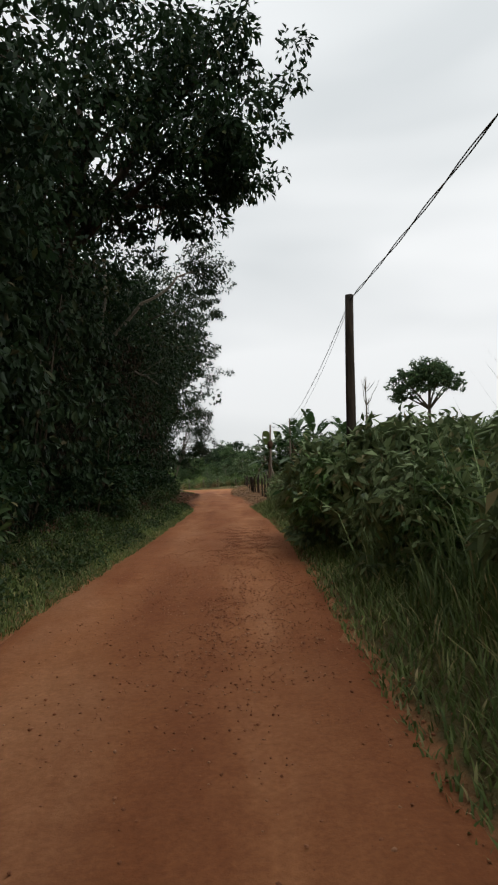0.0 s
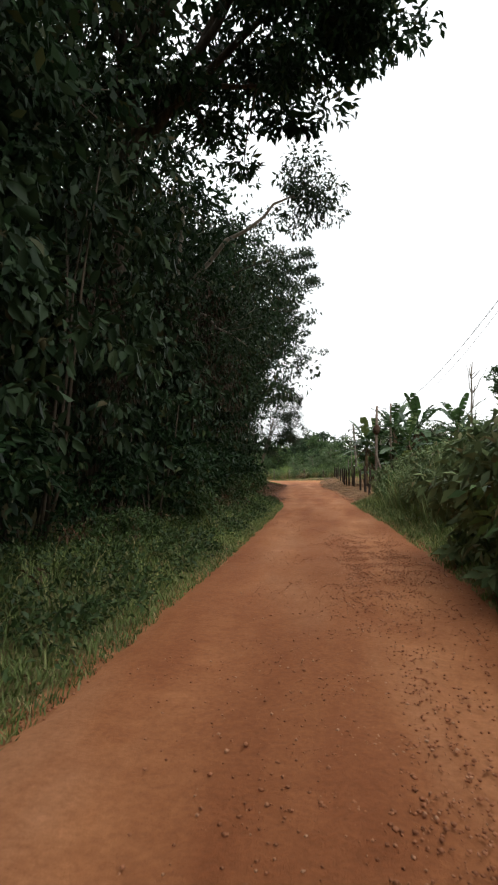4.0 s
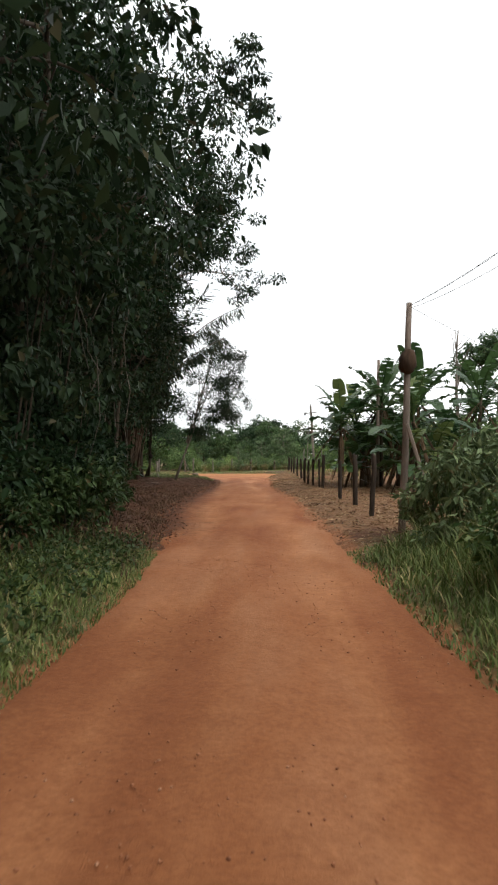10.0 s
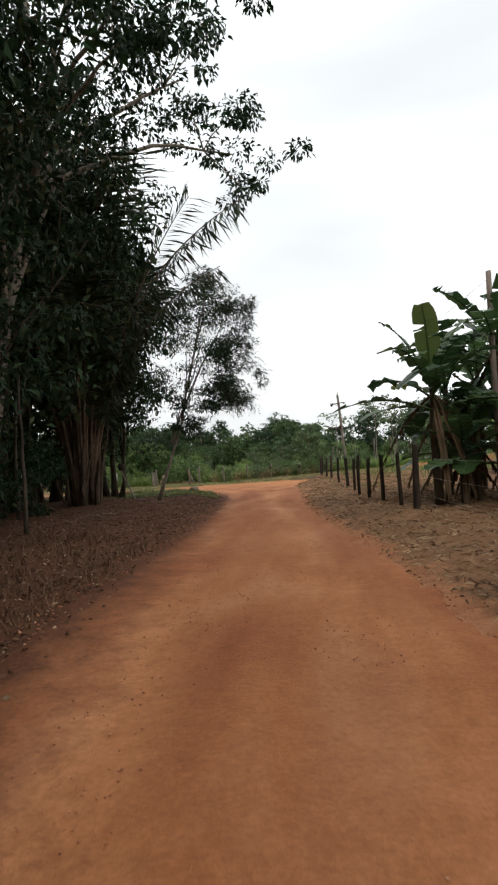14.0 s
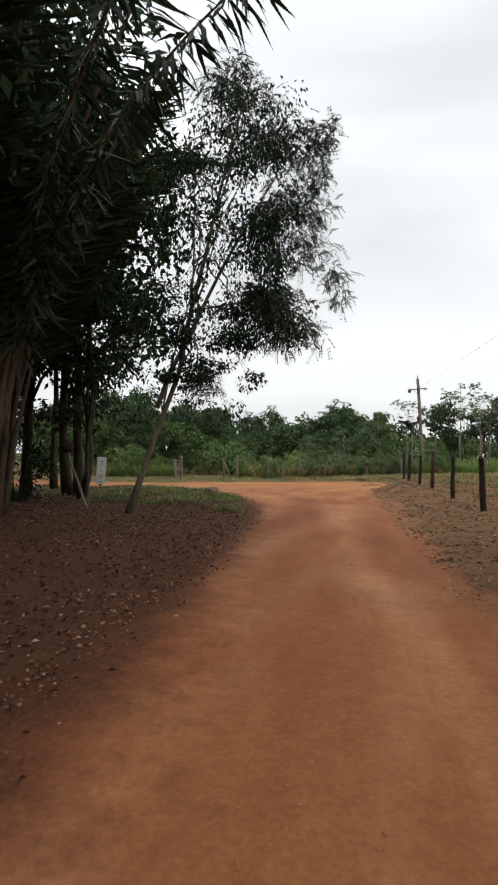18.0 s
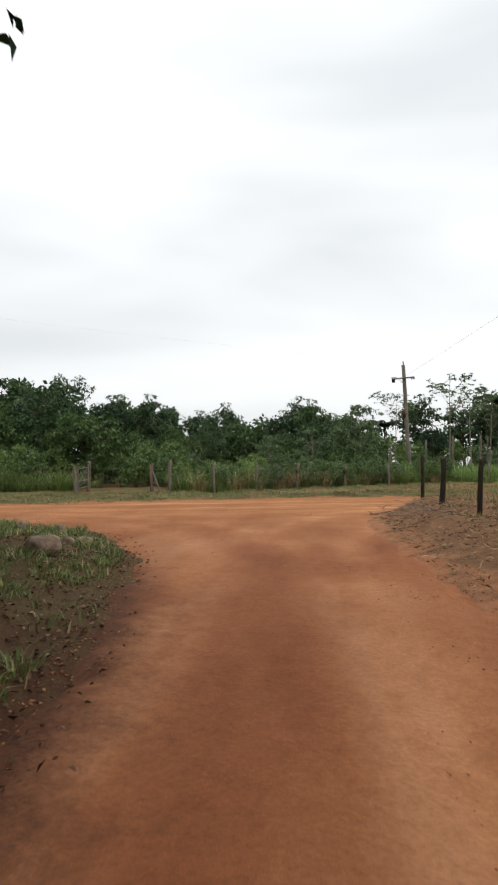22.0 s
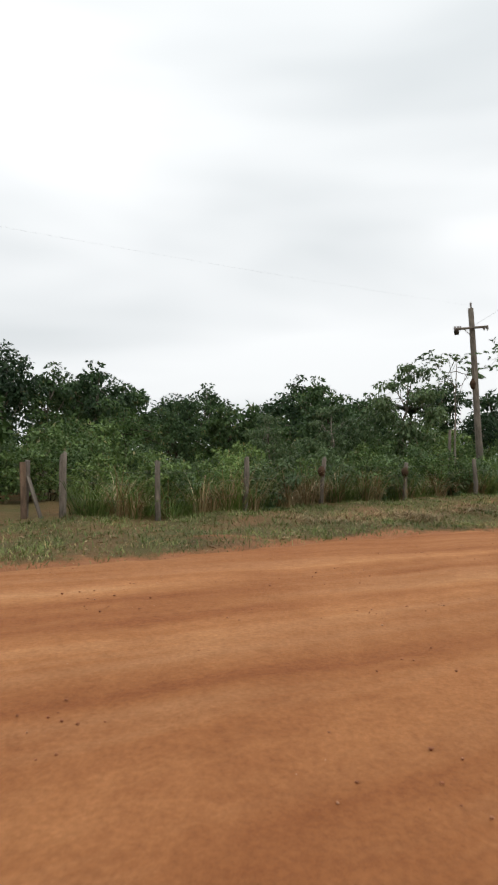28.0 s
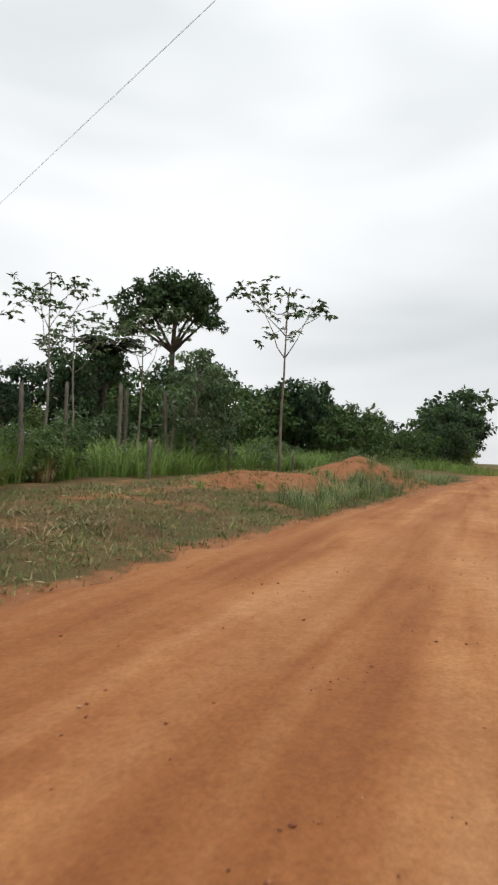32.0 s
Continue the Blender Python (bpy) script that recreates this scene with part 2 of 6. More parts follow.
def build_road(nt, bsdf):
    """Packed red laterite: wheel tracks along the lane, damp and dusty patches, grit."""
    geo = nt.nodes.new("ShaderNodeNewGeometry")
    mp = nt.nodes.new("ShaderNodeMapping")
    mp.inputs["Scale"].default_value = (1.0, 0.22, 1.0)
    nt.links.new(geo.outputs["Position"], mp.inputs["Vector"])
    turn = nt.nodes.new("ShaderNodeVectorRotate")
    turn.rotation_type = "Z_AXIS"
    turn.inputs["Angle"].default_value = radians(59)
    nt.links.new(geo.outputs["Position"], turn.inputs["Vector"])
    mp2 = nt.nodes.new("ShaderNodeMapping")
    mp2.inputs["Scale"].default_value = (1.9, 0.14, 1.0)
    nt.links.new(turn.outputs["Vector"], mp2.inputs["Vector"])
    sep = nt.nodes.new("ShaderNodeSeparateXYZ")
    nt.links.new(geo.outputs["Position"], sep.inputs["Vector"])
    wide = nt.nodes.new("ShaderNodeMapRange")
    wide.inputs["From Min"].default_value, wide.inputs["From Max"].default_value = 60.0, 68.0
    nt.links.new(sep.outputs["Y"], wide.inputs["Value"])
    track = mixed(nt, wide.outputs["Result"], noise_of(nt, 1.1, 4.0, 0.5, mp.outputs["Vector"], 0.3), noise_of(nt, 1.1, 5.0, 0.55, mp2.outputs["Vector"], 0.3))
    blotch = noise_of(nt, 0.5, 5.0, 0.6)
    grit = noise_of(nt, 30.0, 6.0, 0.7)
    fine = noise_of(nt, 140.0, 3.0, 0.6)
    col = ramp(nt, track, [(0.28, tone((0.32, 0.110, 0.041))), (0.5, tone((0.44, 0.178, 0.073))), (0.75, tone((0.53, 0.255, 0.128)))])
    col = mixed(nt, 1.0, col, ramp(nt, blotch, [(0.3, (0.90, 0.86, 0.80)), (0.7, (1.06, 1.07, 1.08))]), "MULTIPLY")
    col = mixed(nt, 1.0, col, ramp(nt, grit, [(0.3, (0.78, 0.76, 0.74)), (0.6, (1.05, 1.05, 1.05)), (0.8, (1.2, 1.23, 1.25))]), "MULTIPLY")
    clod = noise_of(nt, 7.0, 5.0, 0.65)
    col = mixed(nt, 1.0, col, ramp(nt, clod, [(0.32, (0.88, 0.85, 0.82)), (0.55, (1.0, 1.0, 1.0)), (0.75, (1.08, 1.10, 1.12))]), "MULTIPLY")
    at = nt.nodes.new("ShaderNodeAttribute")
    at.attribute_name = "worn"
    brk = nt.nodes.new("ShaderNodeMath")
    brk.operation = "MULTIPLY"
    parts_of = nt.nodes.new("ShaderNodeSeparateColor")
    nt.links.new(at.outputs["Color"], parts_of.inputs["Color"])
    nt.links.new(parts_of.outputs["Red"], brk.inputs[0])
    nt.links.new(ramp(nt, noise_of(nt, 0.9, 5.0, 0.6), [(0.3, (0.15, 0.15, 0.15)), (0.65, (1, 1, 1))]), brk.inputs[1])
    col = mixed(nt, brk.outputs[0], mixed(nt, 1.0, col, (0.84, 0.78, 0.74), "MULTIPLY"), mixed(nt, 1.0, col, (1.18, 1.25, 1.31), "MULTIPLY"))
    damp = noise_of(nt, 0.33, 4.0, 0.55, mp.outputs["Vector"], 0.6)
    drier = nt.nodes.new("ShaderNodeMapRange")
    drier.inputs["To Min"].default_value, drier.inputs["To Max"].default_value = 1.0, 0.4
    nt.links.new(wide.outputs["Result"], drier.inputs["Value"])
    col = mixed(nt, drier.outputs["Result"], col, ramp(nt, damp, [(0.36, (0.78, 0.70, 0.66)), (0.52, (1.0, 1.0, 1.0)), (0.72, (1.06, 1.10, 1.16))]), "MULTIPLY")
    spread = nt.nodes.new("ShaderNodeMath")
    spread.operation = "ADD"
    nt.links.new(parts_of.outputs["Green"], spread.inputs[0])
    nt.links.new(noise_of(nt, 2.6, 6.0, 0.68), spread.inputs[1])
    mask = nt.nodes.new("ShaderNodeMapRange")
    mask.inputs["From Min"].default_value, mask.inputs["From Max"].default_value = 0.72, 1.25
    nt.links.new(spread.outputs[0], mask.inputs["Value"])
    col = mixed(nt, wide.outputs["Result"], col, mixed(nt, 1.0, col, (1.15, 1.23, 1.13), "MULTIPLY"))
    # margin soil, its brown deepened to stand in for shade under the trees
    soil = ramp(nt, grit, [(0.3, (0.062, 0.023, 0.010)), (0.6, (0.135, 0.048, 0.020)), (0.8, (0.20, 0.09, 0.045))])
    col = mixed(nt, mask.outputs["Result"], col, soil)
    nt.links.new(col, bsdf.inputs["Base Color"])
    bsdf.inputs["Roughness"].default_value = 0.92
    bsdf.inputs["Specular IOR Level"].default_value = 0.25
    h = mixed(nt, 0.35, grit, fine)
    bumped(nt, bsdf, h, 0.55, 0.025)


M_ROAD = material("red_earth", build_road)


def build_ground(nt, bsdf):
    """Soil with its own cover by zone: r = living turf, g = pale straw, b = bare red earth; else brown leaf mould,
    darkened for tree shade.
    """
    at = nt.nodes.new("ShaderNodeAttribute")
    at.attribute_name = "zone"
    sep = nt.nodes.new("ShaderNodeSeparateColor")
    nt.links.new(at.outputs["Color"], sep.inputs["Color"])
    mid = noise_of(nt, 3.2, 6.0, 0.65)
    fine = noise_of(nt, 45.0, 5.0, 0.7)
    # leaf mould brown, lowered so its colour holds part of the trees' shade
    mould = ramp(nt, fine, [(0.25, (0.040, 0.0172, 0.0096)), (0.55, (0.098, 0.0385, 0.0185)), (0.8, (0.165, 0.079, 0.043))])
    turf = ramp(nt, fine, [(0.25, (0.054, 0.047, 0.017)), (0.6, (0.135, 0.116, 0.043)), (0.85, (0.25, 0.195, 0.09))])
    straw = ramp(nt, fine, [(0.25, (0.125, 0.056, 0.027)), (0.55, (0.245, 0.128, 0.062)), (0.8, (0.37, 0.235, 0.128))])
    bare = ramp(nt, mid, [(0.3, (0.29, 0.112, 0.046)), (0.7, (0.42, 0.19, 0.09))])
    def share(channel, soft=0.35):
        add = nt.nodes.new("ShaderNodeMath")
        add.operation = "ADD"
        nt.links.new(channel, add.inputs[0])
        nt.links.new(mid, add.inputs[1])
        mr = nt.nodes.new("ShaderNodeMapRange")
        mr.inputs["From Min"].default_value, mr.inputs["From Max"].default_value = 1.0 - soft, 1.0 + soft
        nt.links.new(add.outputs[0], mr.inputs["Value"])
        return mr.outputs["Result"]
    col = mixed(nt, share(sep.outputs["Red"]), mould, turf)
    col = mixed(nt, share(sep.outputs["Green"]), col, straw)
    col = mixed(nt, share(sep.outputs["Blue"], 0.2), col, bare)
    nt.links.new(col, bsdf.inputs["Base Color"])
    bsdf.inputs["Roughness"].default_value = 0.95
    bsdf.inputs["Specular IOR Level"].default_value = 0.2
    bumped(nt, bsdf, fine, 0.8, 0.03)


M_GROUND = material("soil", build_ground)


# ---- mesh helpers ----
rng = np.random.default_rng(7)


def mesh_of(name, verts, quads=None, tris=None, mat=None, smooth=False):
    """A mesh from arrays of vertices, quads and triangles."""
    me = bpy.data.meshes.new(name)
    verts = np.asarray(verts, dtype=np.float32).reshape(-1, 3)
    quads = np.zeros((0, 4), np.int32) if quads is None else np.asarray(quads, np.int32).reshape(-1, 4)
    tris = np.zeros((0, 3), np.int32) if tris is None else np.asarray(tris, np.int32).reshape(-1, 3)
    me.vertices.add(len(verts))
    me.vertices.foreach_set("co", verts.ravel())
    loops = np.concatenate([quads.ravel(), tris.ravel()])
    me.loops.add(len(loops))
    me.loops.foreach_set("vertex_index", loops)
    starts = np.concatenate([np.arange(len(quads)) * 4, len(quads) * 4 + np.arange(len(tris)) * 3]).astype(np.int32)
    me.polygons.add(len(starts))
    me.polygons.foreach_set("loop_start", starts)
    me.update(calc_edges=True)
    if smooth:
        me.polygons.foreach_set("use_smooth", np.ones(len(starts), bool))
    if mat is not None:
        me.materials.append(mat)
    return me


class Builder:
    """Gathers tubes and blades into one mesh."""

    def __init__(self):
        self.v, self.q, self.t, self.n = [], [], [], 0

    def add(self, verts, quads=None, tris=None):
        verts = np.asarray(verts, float).reshape(-1, 3)
        if quads is not None and len(quads):
            self.q.append(np.asarray(quads, int) + self.n)
        if tris is not None and len(tris):
            self.t.append(np.asarray(tris, int) + self.n)
        self.v.append(verts)
        self.n += len(verts)

    def tube(self, pts, radii, sides=6, uneven=0.0):
        pts = np.asarray(pts, float)
        radii = np.broadcast_to(radii, len(pts))
        tang = np.gradient(pts, axis=0)
        tang /= np.linalg.norm(tang, axis=1)[:, None] + 1e-9
        ref = np.array([0.0, 0.0, 1.0]) if abs(tang[:, 2]).mean() < 0.8 else np.array([1.0, 0.0, 0.0])
        a = np.cross(tang, ref)
        a /= np.linalg.norm(a, axis=1)[:, None] + 1e-9
        b = np.cross(tang, a)
        ang = np.arange(sides) * 2 * math.pi / sides
        rr = radii[:, None] * (1 + uneven * rng.uniform(-1, 1, (len(pts), sides)))
        ring = pts[:, None] + rr[..., None] * (np.cos(ang)[None, :, None] * a[:, None] + np.sin(ang)[None, :, None] * b[:, None])
        k = np.arange(len(pts) - 1)[:, None] * sides
        i = np.arange(sides)[None]
        j = (i + 1) % sides
        q = np.stack([k + i, k + j, k + sides + j, k + sides + i], -1).reshape(-1, 4)
        n = len(pts) * sides
        caps = [[n, (s + 1) % sides, s] for s in range(sides)] + [[n + 1, n - sides + s, n - sides + (s + 1) % sides] for s in range(sides)]
        self.add(np.concatenate([ring.reshape(-1, 3), pts[:1], pts[-1:]]), q, caps)

    def mesh(self, name, mat, smooth=False):
        return mesh_of(name, np.concatenate(self.v), np.concatenate(self.q) if self.q else None, np.concatenate(self.t) if self.t else None, mat, smooth)


def part(name, me, parent, label=""):
    ob = new(name, me)
    ob.parent = parent
    return tagged(ob, label) if label else ob


def unit(v):
    return v / (np.linalg.norm(v, axis=-1, keepdims=True) + 1e-9)


def leaves(name, centres, ways, length, width, mat, fold=0.25, spread=0.35, oval=False):
    """Pointed leaves that start at centres and point along ways; sizes vary by a third. oval: two halves, folded along a midrib."""
    n = len(centres)
    size = rng.uniform(1 - spread, 1 + spread, (n, 1))
    ways = unit(ways)
    side = unit(np.cross(ways, unit(rng.normal(0, 1, (n, 3)) + [0, 0, 1.2])))
    up = np.cross(side, ways)
    length, width = length * size, width * size
    base, tip = centres, centres + ways * length - up * length * 0.12
    if oval:
        rim = [centres + ways * length * k + side * s * width * 0.5 * w + up * width * fold * w for s, k, w in ((1, 0.28, 0.85), (1, 0.65, 0.9), (-1, 0.65, 0.9), (-1, 0.28, 0.85))]
        v = np.stack([base, rim[0], rim[1], tip, rim[2], rim[3]], 1).reshape(-1, 3)
        k = np.arange(n)[:, None] * 6
        return mesh_of(name, v, np.concatenate([k + [[0, 1, 2, 3]], k + [[0, 3, 4, 5]]]), None, mat)
    mid = centres + ways * length * 0.45
    left, right = mid + side * width / 2 + up * width * fold, mid - side * width / 2 + up * width * fold
    v = np.stack([base, left, tip, right], 1).reshape(-1, 3)
    return mesh_of(name, v, np.arange(n * 4).reshape(-1, 4), None, mat)


def blades(name, roots, heights, lean, width, mat, curl=0.5, ang=None):
    """Grass blades: each a tapering strip that bends over."""
    n = len(roots)
    ang = rng.uniform(0, 2 * math.pi, n) if ang is None else ang
    out = np.stack([np.cos(ang), np.sin(ang), np.zeros(n)], 1)
    side = np.stack([-np.sin(ang), np.cos(ang), np.zeros(n)], 1)
    h = np.asarray(heights).reshape(-1, 1)
    ln = (lean * rng.uniform(0.2, 1.0, (n, 1))) * h
    w = width * rng.uniform(0.6, 1.3, (n, 1))
    z = np.array([0, 0, 1.0])
    p1 = roots + z * h * 0.55 + out * ln * 0.35
    p2 = roots + z * h * (1 - curl * 0.35 * rng.uniform(0, 1, (n, 1))) + out * ln
    v = np.stack([roots - side * w / 2, roots + side * w / 2, p1 - side * w * 0.42, p1 + side * w * 0.42, p2], 1).reshape(-1, 3)
    k = np.arange(n)[:, None] * 5
    return mesh_of(name, v, k + [[0, 1, 3, 2]], k + [[2, 3, 4]], mat)


def tufts(name, centres, per, radius, height, width, mat, lean=0.9, curl=1.2):
    """Clumps of grass: blades that fan out from each centre."""
    n = len(centres) * per
    size = np.repeat(rng.uniform(0.5, 1.25, len(centres)), per)
    ang = rng.uniform(0, 2 * math.pi, n)
    r = radius * size * np.sqrt(rng.uniform(0, 1, n))
    roots = np.repeat(centres, per, 0) + np.stack([r * np.cos(ang), r * np.sin(ang), np.full(n, -0.01)], 1)
    return blades(name, roots, height * size * rng.uniform(0.45, 1.1, n), lean, width, mat, curl, ang + rng.normal(0, 0.5, n))


def arching(name, centres, per, radius, length, width, mat, rise=1.0):
    """Tussocks of long grass whose blades rise, bend over and hang."""
    n = len(centres) * per
    size = np.repeat(rng.uniform(0.6, 1.2, len(centres)), per)[:, None] * rng.uniform(0.55, 1.1, (n, 1)) * length
    ang = rng.uniform(0, 2 * math.pi, n)
    out = np.stack([np.cos(ang), np.sin(ang), np.zeros(n)], 1)
    side = np.stack([-np.sin(ang), np.cos(ang), np.zeros(n)], 1)
    root = np.repeat(centres, per, 0) + out * (radius * np.sqrt(rng.uniform(0, 1, (n, 1)))) - [0, 0, 0.01]
    reach, hang = rng.uniform(0.25, 0.85, (n, 1)), rng.uniform(0.25, 0.95, (n, 1))
    rows = []
    for t, w in ((0.0, 0.8), (0.3, 1.0), (0.6, 0.8), (0.85, 0.45)):
        p = root + out * size * reach * t ** 1.5 + np.array([0, 0, rise]) * size * (1.15 * t - hang * t ** 2.4)
        rows += [p - side * width * w / 2, p + side * width * w / 2]
    rows.append(root + out * size * reach + np.array([0, 0, rise]) * size * (1.15 - hang - 0.05))
    k = np.arange(n)[:, None] * 9
    quads = np.concatenate([k + [[a, a + 1, a + 3, a + 2]] for a in (0, 2, 4)])
    return mesh_of(name, np.stack(rows, 1).reshape(-1, 3), quads, k + [[6, 7, 8]], mat)


# ---- the plan of the road ----
LANE_LEFT = [(-2.35, -30), (-2.3, 12), (-2.4, 20), (-2.55, 25), (-3.0, 29.5), (-3.7, 32.5), (-4.0, 36), (-4.25, 42), (-4.5, 47.5), (-4.8, 52), (-5.3, 55.5), (-6.0, 58.6), (-7.6, 61.4), (-10.2, 62.2), (-15, 60), (-24, 53), (-60, 22)]
FAR_EDGE = [(-64, 27), (-27, 58.5), (-17, 65), (-13.2, 66.3), (-10.9, 67.4), (-9.4, 69.2), (-8.0, 70.5), (-6.4, 72.0), (-4.3, 73.9), (-2.4, 75.5), (0.2, 77.1), (4.5, 79.5), (8.4, 81.5), (18, 86.2), (50, 103), (180, 172)]
LANE_RIGHT = [(184, 165), (53, 97), (17, 79.6), (8, 75.1), (4, 73.3), (1.2, 71.8), (-0.9, 69.8), (-2.0, 67), (-2.3, 64), (-2.1, 61), (-1.85, 57), (-1.7, 52), (-1.55, 47), (-1.1, 43), (-0.55, 38), (-0.3, 33), (0.0, 28), (0.35, 23), (0.7, 17.5), (0.88, 12), (0.88, -30)]
ROAD = np.array(LANE_LEFT + FAR_EDGE + LANE_RIGHT, float)


def rolling(x, y, scale, seed):
    """Smooth noise of about -1 to 1, summed from a few waves."""
    r = np.random.default_rng(seed)
    s = 0
    for k in range(7):
        a, f, p = r.uniform(0, 2 * math.pi), r.uniform(0.6, 1.9) / scale, r.uniform(0, 2 * math.pi)
        s = s + np.sin((x * math.cos(a) + y * math.sin(a)) * f * 2 * math.pi + p)
    return s / 3.5


def road_distance(x, y):
    """Signed distance to the road's edge: below zero on the road."""
    shape = np.shape(x)
    p = np.stack([np.ravel(x), np.ravel(y)], 1)
    best = np.full(len(p), 1e9)
    inside = np.zeros(len(p), bool)
    for a, b in zip(ROAD, np.roll(ROAD, -1, 0)):
        ab, ap = b - a, p - a
        t = np.clip((ap @ ab) / (ab @ ab), 0, 1)
        best = np.minimum(best, np.hypot(*(ap - t[:, None] * ab).T))
        cross = ((a[1] > p[:, 1]) != (b[1] > p[:, 1]))
        with np.errstate(divide="ignore", invalid="ignore"):
            inside ^= cross & (p[:, 0] < (b[0] - a[0]) * (p[:, 1] - a[1]) / (b[1] - a[1]) + a[0])
    return np.where(inside, -best, best).reshape(shape)


def far_side(x, y):
    """1 on the far side of the wide road, 0 on the near side."""
    fx = np.array([q[0] for q in FAR_EDGE])
    fy = np.array([q[1] for q in FAR_EDGE])
    return np.asarray(y) > np.interp(x, fx, fy) - 2.5


def smooth(v):
    v = np.clip(v, 0, 1)
    return v * v * (3 - 2 * v)


MOUND = (16.2, 87.8)


def land(x, y, d=None):
    """Height of the ground."""
    x, y = np.asarray(x, float), np.asarray(y, float)
    d = road_distance(x, y) if d is None else d
    bank = np.where(far_side(x, y), 0.42 * smooth((x + 10) / 16) * smooth((d - 0.3) / 4.0), 0.13 * smooth(d / 1.3) + 0.32 * smooth((y - 53) / 9) * smooth((x + 3) / 2) * smooth(d / 1.8))
    z = -0.07 + 0.10 * smooth((d + 0.35) / 0.6) + bank
    z = z + np.clip(d, 0, 1) * (0.035 * rolling(x, y, 1.3, 3) + 0.05 * rolling(x, y, 5.0, 4))
    heap = np.exp(-(((x - MOUND[0]) / 2.4) ** 2 + ((y - MOUND[1]) / 1.3) ** 2)) + 0.75 * np.exp(-(((x - MOUND[0] - 3.0) / 2.6) ** 2 + ((y - MOUND[1] - 1.3) / 1.2) ** 2))
    heap = heap + 0.45 * np.exp(-(((x - 10.6) / 3.2) ** 2 + ((y - 85.8) / 0.9) ** 2))
    return z + 1.0 * heap * (1 + 0.05 * rolling(x, y, 1.4, 8))


def ground_at(x, y):
    return float(land(np.array([x]), np.array([y]))[0])


def lay_grid(step, lo, hi, far, growth=1.3):
    mid = list(np.arange(lo, hi + step, step))
    a, b, s = [lo], [mid[-1]], step
    while b[-1] < far:
        s *= growth
        a.append(a[-1] - s)
        b.append(b[-1] + s)
    return np.array(a[:0:-1] + mid + b[1:])


gx, gy = lay_grid(0.5, -15, 19, 900, 1.25), lay_grid(0.3, -4, 93, 900, 1.25)
gx = np.concatenate([gx[gx < -6.6], np.arange(-6.5, 2.5, 0.17), gx[gx > 2.6]])
GX, GY = np.meshgrid(gx, gy)
GD = road_distance(GX, GY)
GZ = land(GX, GY, GD)
nx, ny = len(gx), len(gy)
cell = (np.arange(ny - 1)[:, None] * nx + np.arange(nx - 1)[None])
cells = np.stack([cell, cell + 1, cell + nx + 1, cell + nx], -1).reshape(-1, 4)
me = mesh_of("ground", np.stack([GX, GY, GZ], -1).reshape(-1, 3), cells, None, M_GROUND, True)
# what covers the soil where: turf, straw, bare earth
far = far_side(GX, GY)
left_half = GX < np.where(GY > 45, -3.5, -1.5)
near_turf = smooth((29.5 - GY + 1.6 * rolling(GX, GY, 7, 14)) / 5.0)
turf = np.where(far, 0.86 + 0.3 * rolling(GX, GY, 3.0, 16), np.where(left_half, 0.85 * near_turf + 0.48 * smooth((GY - 51) / 6), 0.8 * np.maximum(near_turf, smooth((GX - 6 + 2 * rolling(GX, GY, 5, 18)) / 4)) + 0.25 * smooth((GY - 62) / 5)))
straw = np.where(far, 0.30 + 0.36 * rolling(GX, GY, 2.2, 17), np.where(GX > -2.7, 0.76 * smooth((9.5 + 2 * rolling(GX, GY, 5, 19) - GX) / 4) * smooth((GY - 27 - 1.6 * rolling(GX, GY, 7, 14)) / 5), 0.10))
spill = np.where(far, 0.16, np.where(GY > 27, np.where(left_half, 0.14, np.where(GY > 52, 0.7, 0.35)), 0.07))
bare = np.exp(-np.clip(GD, 0, 9) / spill) * (0.75 + 0.3 * rolling(GX, GY, 1.4, 15)) * np.where(left_half & ~far, 1 - smooth((GY - 26) / 3) * smooth((64 - GY) / 3), 1)
heap_zone = np.exp(-(((GX - MOUND[0] - 1) / 4.2) ** 2 + ((GY - MOUND[1] - 0.3) / 1.7) ** 2)) + 0.8 * np.exp(-(((GX - 9.8) / 4.5) ** 2 + ((GY - 85.3) / 1.1) ** 2))
wheel = (GX + 10.9) * 0.93 + (GY - 71) * 0.36
drive = (np.exp(-((wheel - 0.55) / 0.28) ** 2) + np.exp(-((wheel + 0.55) / 0.28) ** 2)) * (GY > 66) * (GY < 79) * 0.5
path = far * (GX > -1) * np.exp(-((GD - 3.6 - 0.3 * rolling(GX, GY, 5, 24)) / 0.5) ** 2) * (0.45 + 0.35 * rolling(GX, GY, 2.5, 25))
bare = np.clip(bare + heap_zone + drive + path + far * np.clip(0.42 * rolling(GX, GY, 3.2, 12), 0, 0.5), 0, 1)
zone = np.stack([turf, straw, bare, np.ones_like(turf)], -1).reshape(-1, 4).astype(np.float32)
attr = me.color_attributes.new("zone", "FLOAT_COLOR", "POINT")
attr.data.foreach_set("color", zone.ravel())
ground = tagged(new("ground", me), "brown soil with turf, straw and leaf litter", "ground", kind="structure")

# the road: a sheet of packed earth with wheel ruts, sinking into the soil along ragged edges
rx, ry = lay_grid(0.24, -16, 19, 170, 1.05), lay_grid(0.25, -2, 90, 150, 1.05)
RX, RY = np.meshgrid(rx, ry)
RD = road_distance(RX, RY)
ragged = RD + 0.10 * rolling(RX, RY, 0.9, 21) + 0.07 * rolling(RX, RY, 0.35, 22) + 0.16 * smooth((RY - 26) / 4) * rolling(RX, RY, 1.9, 23)
lane = (RY < 58)
centre = np.interp(RY, [0, 12, 28, 40, 57], [-0.72, -0.71, -1.4, -2.5, -3.9])
across = np.abs(RX - centre)
